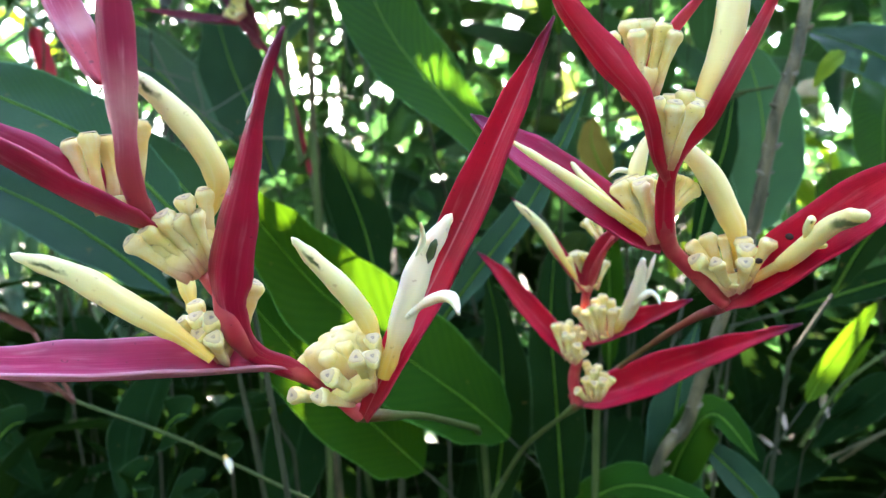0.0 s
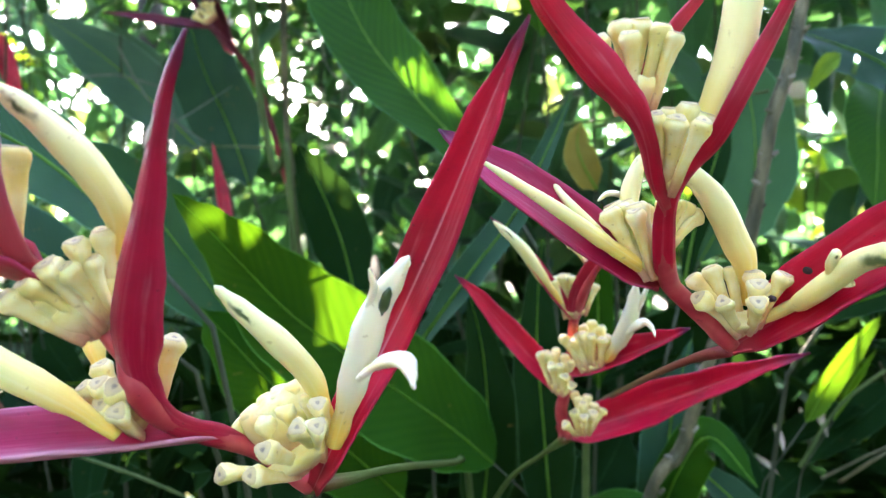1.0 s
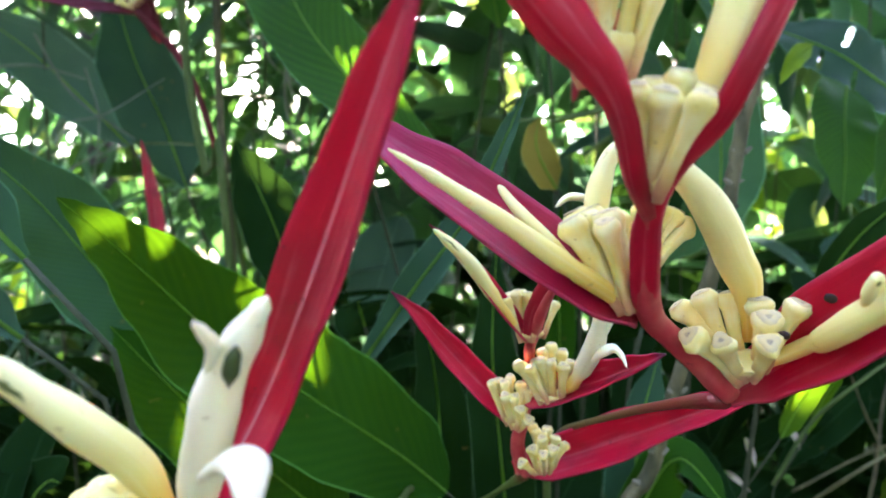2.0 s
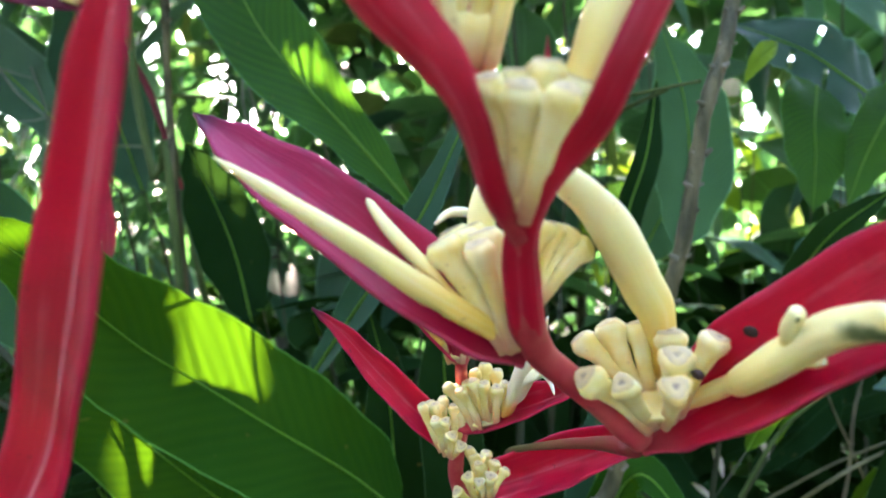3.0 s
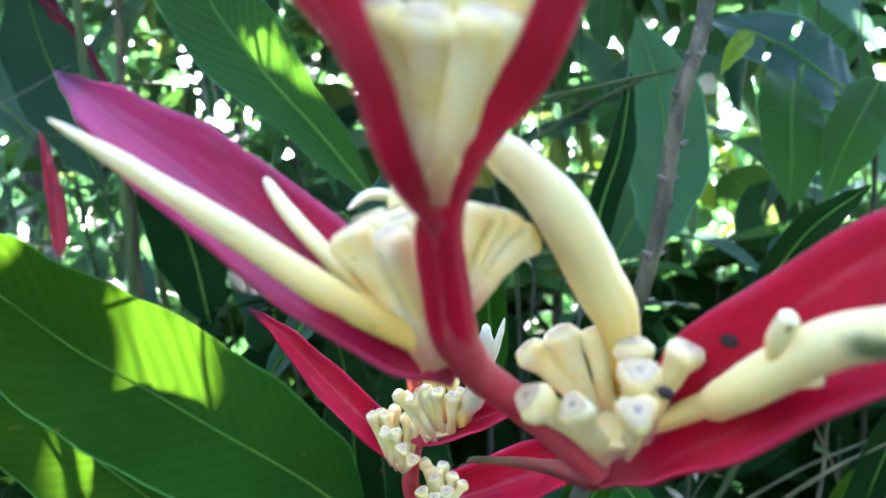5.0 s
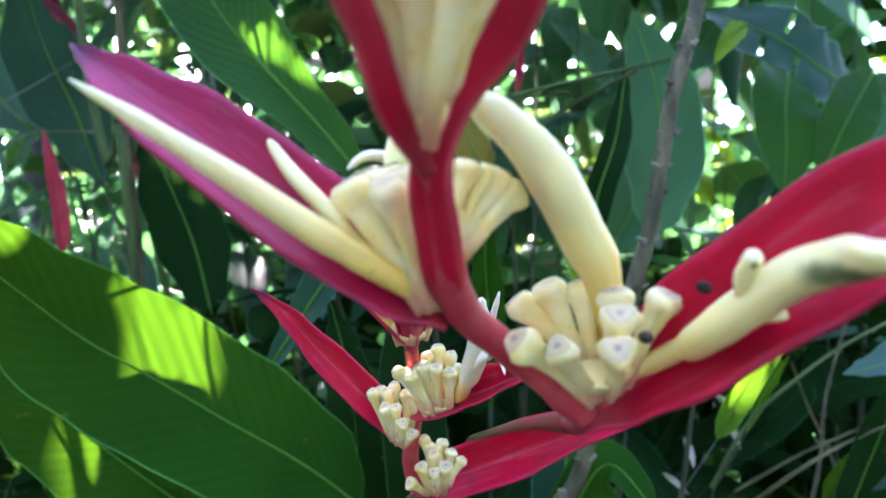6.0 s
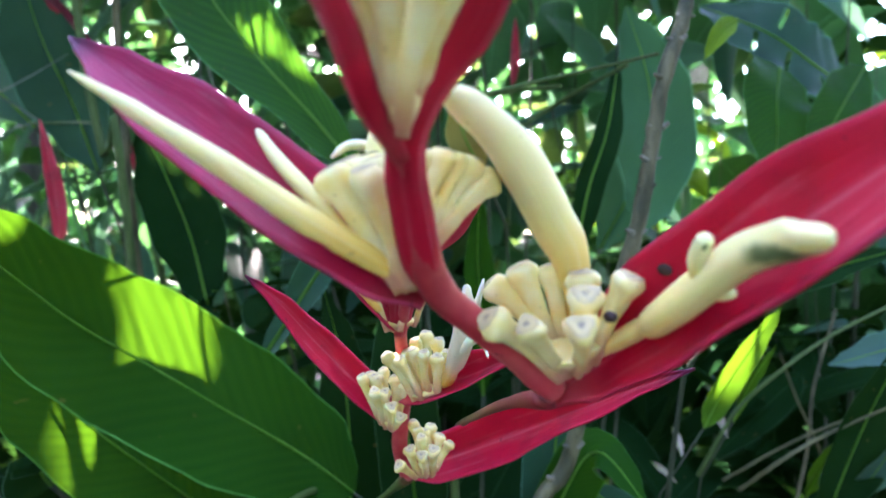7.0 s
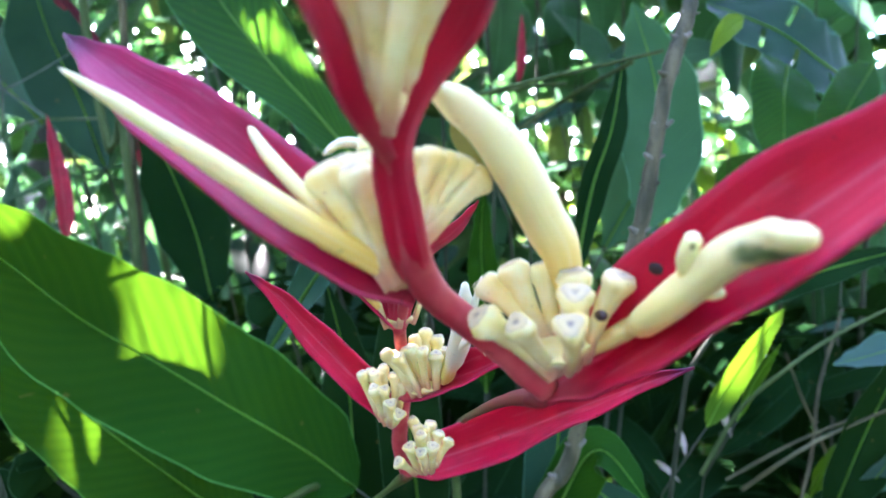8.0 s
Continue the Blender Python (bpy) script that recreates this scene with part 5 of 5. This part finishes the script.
def build_dry_bracts():
    ob = thing("dried_bract", "withered brown bracts curled below the pink one", "flower", "background bracts")
    for k, pts in enumerate(([(-0.2044, 0.3600, 1.1319), (-0.2146, 0.3550, 1.1420), (-0.2260, 0.3500, 1.1475), (-0.2429, 0.3450, 1.1501)], [(-0.2060, 0.3600, 1.1305), (-0.2178, 0.3550, 1.1362), (-0.2291, 0.3500, 1.1417), (-0.2402, 0.3450, 1.1414)], [(-0.2238, 0.3700, 1.1608), (-0.2297, 0.3650, 1.1661), (-0.2354, 0.3600, 1.1707), (-0.2475, 0.3600, 1.1715)])):
        part("bract", blade("bract", pts, [(0, 0.001), (0.3, 0.0026), (0.7, 0.0020), (1, 0.0003)], (0.2, -0.8, 0.5), 1.4, DRY, 20, 8, 0.4), ob)
    part("stalk", tube("stalk", [(-0.2044, 0.3600, 1.1319), (-0.2087, 0.3800, 1.1219), (-0.2238, 0.3700, 1.1608)], [(0, 0.0012), (1, 0.001)], DRY, 6, 10), ob)


build_dry_bracts()


# ---- shrubbery: leaves nobody could count ----
SUN_PATCHES = [  # sunlit patches fitted to the camera's view; leaves that would shade them are dropped
    [(-0.0632, 0.4370, 1.1665), (-0.0609, 0.4370, 1.1762), (-0.0556, 0.4370, 1.1887), (-0.0463, 0.4370, 1.1834), (-0.0431, 0.4370, 1.1803), (-0.0498, 0.4370, 1.1697), (-0.0544, 0.4370, 1.1641)],
    [(-0.0348, 0.4400, 1.1765), (-0.0293, 0.4400, 1.1741), (-0.0314, 0.4400, 1.1676), (-0.0372, 0.4400, 1.1659)],
    [(-0.0890, 0.3830, 1.2206), (-0.0845, 0.3830, 1.2207), (-0.0837, 0.3830, 1.2191), (-0.0891, 0.3830, 1.2187)],
    [(-0.0951, 0.4550, 1.1266), (-0.0903, 0.4550, 1.1269), (-0.0883, 0.4550, 1.1255), (-0.0924, 0.4550, 1.1247)],
    [(-0.0945, 0.4550, 1.1093), (-0.0921, 0.4550, 1.1096), (-0.0915, 0.4550, 1.1078), (-0.0940, 0.4550, 1.1076)],
    [(-0.0128, 0.5120, 1.3278), (-0.0086, 0.5120, 1.3362), (-0.0007, 0.5120, 1.3386), (-0.0038, 0.5120, 1.3332)],
    [(0.0025, 0.5080, 1.3183), (0.0085, 0.5080, 1.3209), (0.0183, 0.5080, 1.3214), (0.0182, 0.5080, 1.3188)],
    [(0.0134, 0.5050, 1.3064), (0.0192, 0.5050, 1.3067), (0.0253, 0.5050, 1.3029), (0.0200, 0.5050, 1.3026)],
    [(-0.1083, 0.3550, 1.2278), (-0.0989, 0.3550, 1.2299), (-0.0951, 0.3550, 1.2282), (-0.1053, 0.3550, 1.2253)],
    [(-0.0891, 0.3700, 1.2221), (-0.0834, 0.3700, 1.2226), (-0.0814, 0.3700, 1.2204), (-0.0870, 0.3700, 1.2199)],
    [(-0.0566, 0.4200, 1.1865), (-0.0521, 0.4200, 1.1940), (-0.0505, 0.4200, 1.1922), (-0.0550, 0.4200, 1.1839)],
    [(-0.1022, 0.6150, 1.2847), (-0.0879, 0.6150, 1.2915), (-0.0639, 0.6150, 1.2711), (-0.0694, 0.6150, 1.2641), (-0.0832, 0.6150, 1.2752)],
    [(0.2423, 0.4600, 1.1181), (0.2575, 0.4550, 1.1593), (0.2743, 0.4500, 1.1590), (0.2624, 0.4600, 1.1167)],
    [(0.0566, 0.1700, 1.2308), (0.0605, 0.1700, 1.2302), (0.0598, 0.1700, 1.2262), (0.0564, 0.1700, 1.2269)]]
SIDE = TO_SUN.cross(Vector((0, 0, 1))).normalized()
ACROSS = np.array([SIDE, TO_SUN.cross(SIDE)]).T
PATCHES = [(np.array(p) @ ACROSS, max(q[1] for q in p)) for p in SUN_PATCHES]


def in_sunbeam(points):
    """Whether a leaf with these points would shade one of the SUN_PATCHES; it is then left out."""
    flat = points @ ACROSS
    for poly, y in PATCHES:
        lo, hi = poly.min(0) - 0.02, poly.max(0) + 0.02
        if points[0, 1] < y + 0.05 or (flat.max(0) < lo).any() or (flat.min(0) > hi).any():
            continue
        inside = np.zeros(len(flat), bool)
        for a, b in zip(poly, np.roll(poly, -1, 0)):
            cross = (a[1] > flat[:, 1]) != (b[1] > flat[:, 1])
            inside ^= cross & (flat[:, 0] < (b[0] - a[0]) * (flat[:, 1] - a[1]) / (b[1] - a[1] + 1e-12) + a[0])
        if inside.any():
            return True
        gap = np.linalg.norm(points[5] - points[0])
        marks = np.vstack([poly, poly.mean(0), (poly + np.roll(poly, -1, 0)) / 2])
        if np.linalg.norm(flat[:, None] - marks[None], axis=2).min() < (0.4 if 0.3 < y < 0.47 and np.ptp(poly, 0).max() < 0.012 else 0.3 if gap > 0.014 else 0.1) * gap:
            return True
    return False


def leaf_shape(length, half, curl, n=8, m=4):
    rows = []
    for i in range(n + 1):
        u = i / n
        w = half * (math.sin(math.pi * min(1, u ** 0.75 * 0.98 + 0.02)) ** 0.8)
        rows.append([(w * (2 * j / m - 1), length * u, -curl * length * u * u + 0.3 * w * abs(2 * j / m - 1)) for j in range(m + 1)])
    return np.array(rows)


def foliage(name, spots, material, label, seed):
    """One mesh of many leaves. spots: (place, length, half width, turn, droop, lean)."""
    rng = random.Random(seed)
    verts, faces, uvs = [], [], []
    for place, length, half, turn, droop, lean in spots:
        g = leaf_shape(length, half, rng.uniform(0.0, 0.5))
        n, m = g.shape[0], g.shape[1]
        mat = np.array(Euler((droop, lean, turn)).to_matrix())
        pts = g.reshape(-1, 3) @ mat.T + np.array(place)
        if in_sunbeam(pts):
            continue
        o = len(verts)
        verts.extend(map(tuple, pts))
        for i in range(n - 1):
            for j in range(m - 1):
                faces.append((o + i * m + j, o + i * m + j + 1, o + (i + 1) * m + j + 1, o + (i + 1) * m + j))
                uvs.extend(((i / (n - 1), j / (m - 1)), (i / (n - 1), (j + 1) / (m - 1)), ((i + 1) / (n - 1), (j + 1) / (m - 1)), ((i + 1) / (n - 1), j / (m - 1))))
    me = bpy.data.meshes.new(name)
    me.from_pydata(verts, [], faces)
    me.uv_layers.new(name="UVMap").data.foreach_set("uv", [c for q in uvs for c in q])
    me.polygons.foreach_set("use_smooth", [True] * len(faces))
    me.materials.append(material)
    me.update()
    return tagged(new(name, me), label, "foliage", kind="stuff")


def scatter(count, xs, ys, zs, length, ratio, seed, droop=(-1.2, 0.6), turn=(0, 6.283)):
    """Random leaves in a wedge that widens away from the path: xs and zs are slopes seen from eye height."""
    rng = random.Random(seed)
    spots = []
    for _ in range(count):
        y = rng.uniform(*ys)
        p = (0.03 + rng.uniform(*xs) * y, y, 1.21 + rng.uniform(*zs) * y)
        if p[2] < 0.02:
            continue
        l = rng.uniform(*length)
        spots.append((p, l, l * rng.uniform(*ratio), rng.uniform(*turn), rng.uniform(*droop), rng.uniform(-0.6, 0.6)))
    return spots


# direction windows, as slopes from eye height, where the sky shows through
GAPS = [(-0.9, -0.52, -0.03, 0.40, 0.55), (-0.27, -0.08, 0.12, 0.45, 0.4), (0.40, 0.52, 0.22, 0.38, 0.5), (0.62, 0.98, 0.14, 0.48, 0.55), (0.22, 0.62, -0.02, 0.16, 0.62)]


def gapped(spots, seed):
    rng = random.Random(seed)
    keep = []
    for s in spots:
        x, y, z = s[0]
        u, v = (x - 0.03) / (y - 0.06), (z - 1.21) / (y - 0.06)
        if not any(a < u < b and c < v < d and rng.random() < p for a, b, c, d, p in GAPS):
            keep.append(s)
    return keep


foliage("shrub_leaves", scatter(800, (-1.0, 1.0), (0.66, 1.1), (-0.9, -0.08), (0.10, 0.2), (0.10, 0.22), 1), LEAF_DEEP_SHADE, "dense green leaves, darkened in colour for shade", 1)
foliage("shrub_leaves", gapped(scatter(150, (-1.0, 1.0), (0.8, 1.2), (-0.3, 0.45), (0.07, 0.16), (0.10, 0.2), 2), 2), LEAF_BLUE, "blue-green leaves of the shrubs", 2)
foliage("shrub_leaves", gapped(scatter(260, (-0.9, -0.1), (0.9, 1.3), (-0.1, 0.5), (0.10, 0.2), (0.03, 0.07), 7, (-1.4, 0.9)), 7), LEAF_PALE_HAZE, "slender blue-green leaves", 7)
foliage("shrub_leaves", scatter(170, (-0.95, -0.3), (0.85, 1.3), (-0.1, 0.3), (0.12, 0.24), (0.015, 0.035), 17, (-1.4, 0.9)), LEAF_PALE_HAZE, "grassy blue-green blades", 17)
foliage("shrub_leaves", gapped(scatter(900, (-1.0, 1.0), (1.2, 2.2), (-0.75, 0.45), (0.12, 0.26), (0.10, 0.25), 3), 3), LEAF_SHADE, "green leaves farther back, shade put into their colour", 3)
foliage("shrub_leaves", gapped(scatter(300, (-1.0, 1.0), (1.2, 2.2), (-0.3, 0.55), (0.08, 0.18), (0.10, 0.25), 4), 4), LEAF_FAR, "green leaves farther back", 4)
foliage("shrub_leaves", gapped(scatter(5200, (-1.1, 1.1), (2.4, 4.5), (-0.5, 0.5), (0.12, 0.28), (0.12, 0.28), 5), 5), LEAF_MID, "far thicket leaves, lightened in colour for haze", 5)
foliage("shrub_leaves", gapped(scatter(900, (-1.1, 1.1), (2.4, 4.5), (-0.2, 0.6), (0.10, 0.22), (0.12, 0.28), 6), 6), LEAF_FAR, "far thicket leaves, sunlight put into their colour", 6)
foliage("shrub_leaves", scatter(900, (-1.2, 1.2), (5.0, 8.0), (-0.2, 0.16), (0.4, 0.8), (0.15, 0.3), 8), LEAF_DEEP_SHADE, "hedge of far leaves", 8)


foliage("shrub_leaves", gapped(scatter(150, (-0.06, 0.85), (0.95, 1.4), (-0.12, 0.45), (0.13, 0.25), (0.18, 0.30), 41), 41), LEAF_MID, "broad green shrub leaves in the middle distance", 41)
foliage("shrub_leaves", gapped(scatter(60, (-0.06, 0.85), (0.95, 1.4), (0.0, 0.45), (0.12, 0.22), (0.16, 0.28), 42), 42), LEAF_PALE_HAZE, "blue-green shrub leaves in the middle distance, paled for haze", 42)
foliage("shrub_leaves", gapped(scatter(90, (-0.06, 0.85), (1.1, 1.7), (-0.12, 0.45), (0.10, 0.2), (0.14, 0.28), 45), 45), LEAF_DEEP_SHADE, "dark green shrub leaves in the middle distance", 45)
foliage("shrub_leaves", gapped(scatter(150, (-0.06, 0.85), (1.0, 1.7), (-0.1, 0.45), (0.06, 0.12), (0.14, 0.28), 44), 44), LEAF_FAR, "light green shrub leaves in the middle distance", 44)
foliage("shrub_leaves", gapped(scatter(260, (-0.9, 0.0), (1.0, 1.7), (-0.12, 0.45), (0.07, 0.15), (0.10, 0.22), 43), 43), LEAF_MID, "green shrub leaves in the middle distance", 43)
foliage("shrub_leaves", scatter(600, (-1.0, 1.0), (1.1, 2.0), (-0.7, -0.03), (0.14, 0.28), (0.14, 0.28), 9), LEAF_DEEP_SHADE, "dense undergrowth of leaves, darkened in colour for shade", 9)


foliage("shrub_leaves", scatter(80, (0.26, 0.62), (1.3, 2.3), (-0.03, 0.15), (0.05, 0.11), (0.18, 0.3), 31), LEAF_LIME, "leaves in a gap of the thicket, coloured yellow-green for sunlight", 31)


foliage("shrub_leaves", scatter(60, (-0.9, -0.5), (1.3, 2.3), (-0.04, 0.38), (0.05, 0.12), (0.18, 0.3), 32), LEAF_LIME, "leaves at the thicket's edge, coloured yellow-green for sunlight", 32)


foliage("shrub_leaves", scatter(70, (0.6, 1.0), (1.3, 2.3), (0.1, 0.42), (0.05, 0.12), (0.18, 0.3), 33), LEAF_LIME, "leaves at the thicket's edge, coloured yellow-green for sunlight", 33)
foliage("shrub_leaves", scatter(260, (-0.32, -0.02), (0.85, 1.3), (0.04, 0.42), (0.025, 0.06), (0.14, 0.3), 46), LEAF_MID, "small leaves of twigs before the open sky", 46)


def reeds(count, seed):
    """Thin stems of the undergrowth."""
    rng = random.Random(seed)
    for _ in range(count):
        y = rng.uniform(0.75, 1.7)
        x = 0.03 + rng.uniform(-0.8, 0.8) * y
        lean, sway, r = rng.uniform(-0.25, 0.25), rng.uniform(-0.06, 0.06), rng.uniform(0.0012, 0.0035)
        top = rng.uniform(1.2, 2.2)
        pts = [(x + lean * w * top * 0.5 + sway * math.sin(w * 5), y + 0.05 * math.sin(w * 4 + x * 9), top * w) for w in (0.0, 0.25, 0.5, 0.75, 1.0)]
        me = tube("thin_stem", pts, [(0, r), (1, r * 0.4)], UNDERSTEM, 6, 14, 1.0, (0, -1, 0), 0.0, 0.2)
        tagged(new("thin_stem", me), "thin green stem of the undergrowth, darkened in colour for shade", "stem", "undergrowth stems")


reeds(90, 21)


def sun_blockers(count, seed, far, size):
    """Unseen leaves added above the camera's view to keep the sun off the scene."""
    rng = random.Random(seed)
    spots = []
    while len(spots) < count:
        target = Vector((rng.uniform(-0.38, 0.5), rng.uniform(0.05, 0.78), rng.uniform(0.9, 1.42)))
        p = target + TO_SUN * rng.uniform(*far)
        if (p.z - 1.21) / p.y < 0.46:
            continue
        l = rng.uniform(*size)
        spots.append((tuple(p), l, l * rng.uniform(0.15, 0.28), rng.uniform(0, 6.283), rng.uniform(-0.7, 0.3), rng.uniform(-0.5, 0.5)))
    return spots


foliage("canopy_leaves", sun_blockers(3600, 14, (0.5, 1.0), (0.03, 0.07)), LEAF_DEEP_SHADE, "unseen small leaves added overhead to block the sun", 14)


def skylight_blockers(count, seed):
    """Unseen leaves added behind and beside the camera to block low skylight."""
    rng = random.Random(seed)
    spots = []
    for _ in range(count):
        a = rng.uniform(-2.2, 2.2)
        r = rng.uniform(2.6, 4.2)
        l = rng.uniform(0.3, 0.6)
        spots.append(((r * math.sin(a), -r * math.cos(a), rng.uniform(0.0, 4.6)), l, l * rng.uniform(0.15, 0.3), rng.uniform(0, 6.283), rng.uniform(-1.2, 0.6), rng.uniform(-0.6, 0.6)))
    return spots


foliage("hedge_leaves", skylight_blockers(4200, 12), LEAF_DEEP_SHADE, "unseen wall of leaves added to block low skylight", 12)
foliage("canopy_leaves", sun_blockers(7500, 11, (0.9, 1.7), (0.05, 0.11)), LEAF_DEEP_SHADE, "unseen leaves added overhead to block the sun", 11)


def overhead_blockers(count, seed):
    """Unseen leaves added over the thicket, above the view, to cut its light."""
    rng = random.Random(seed)
    spots = []
    for _ in range(count):
        y = rng.uniform(0.6, 3.4)
        l = rng.uniform(0.15, 0.28)
        spots.append(((rng.uniform(-1.3, 1.3), y, 1.3 + 0.55 * y + rng.uniform(0.1, 0.9)), l, l * rng.uniform(0.15, 0.28), rng.uniform(0, 6.283), rng.uniform(-0.5, 0.3), rng.uniform(-0.4, 0.4)))
    return spots


foliage("canopy_leaves", overhead_blockers(450, 13), LEAF, "unseen leaves added above the shrubs to block light", 13)
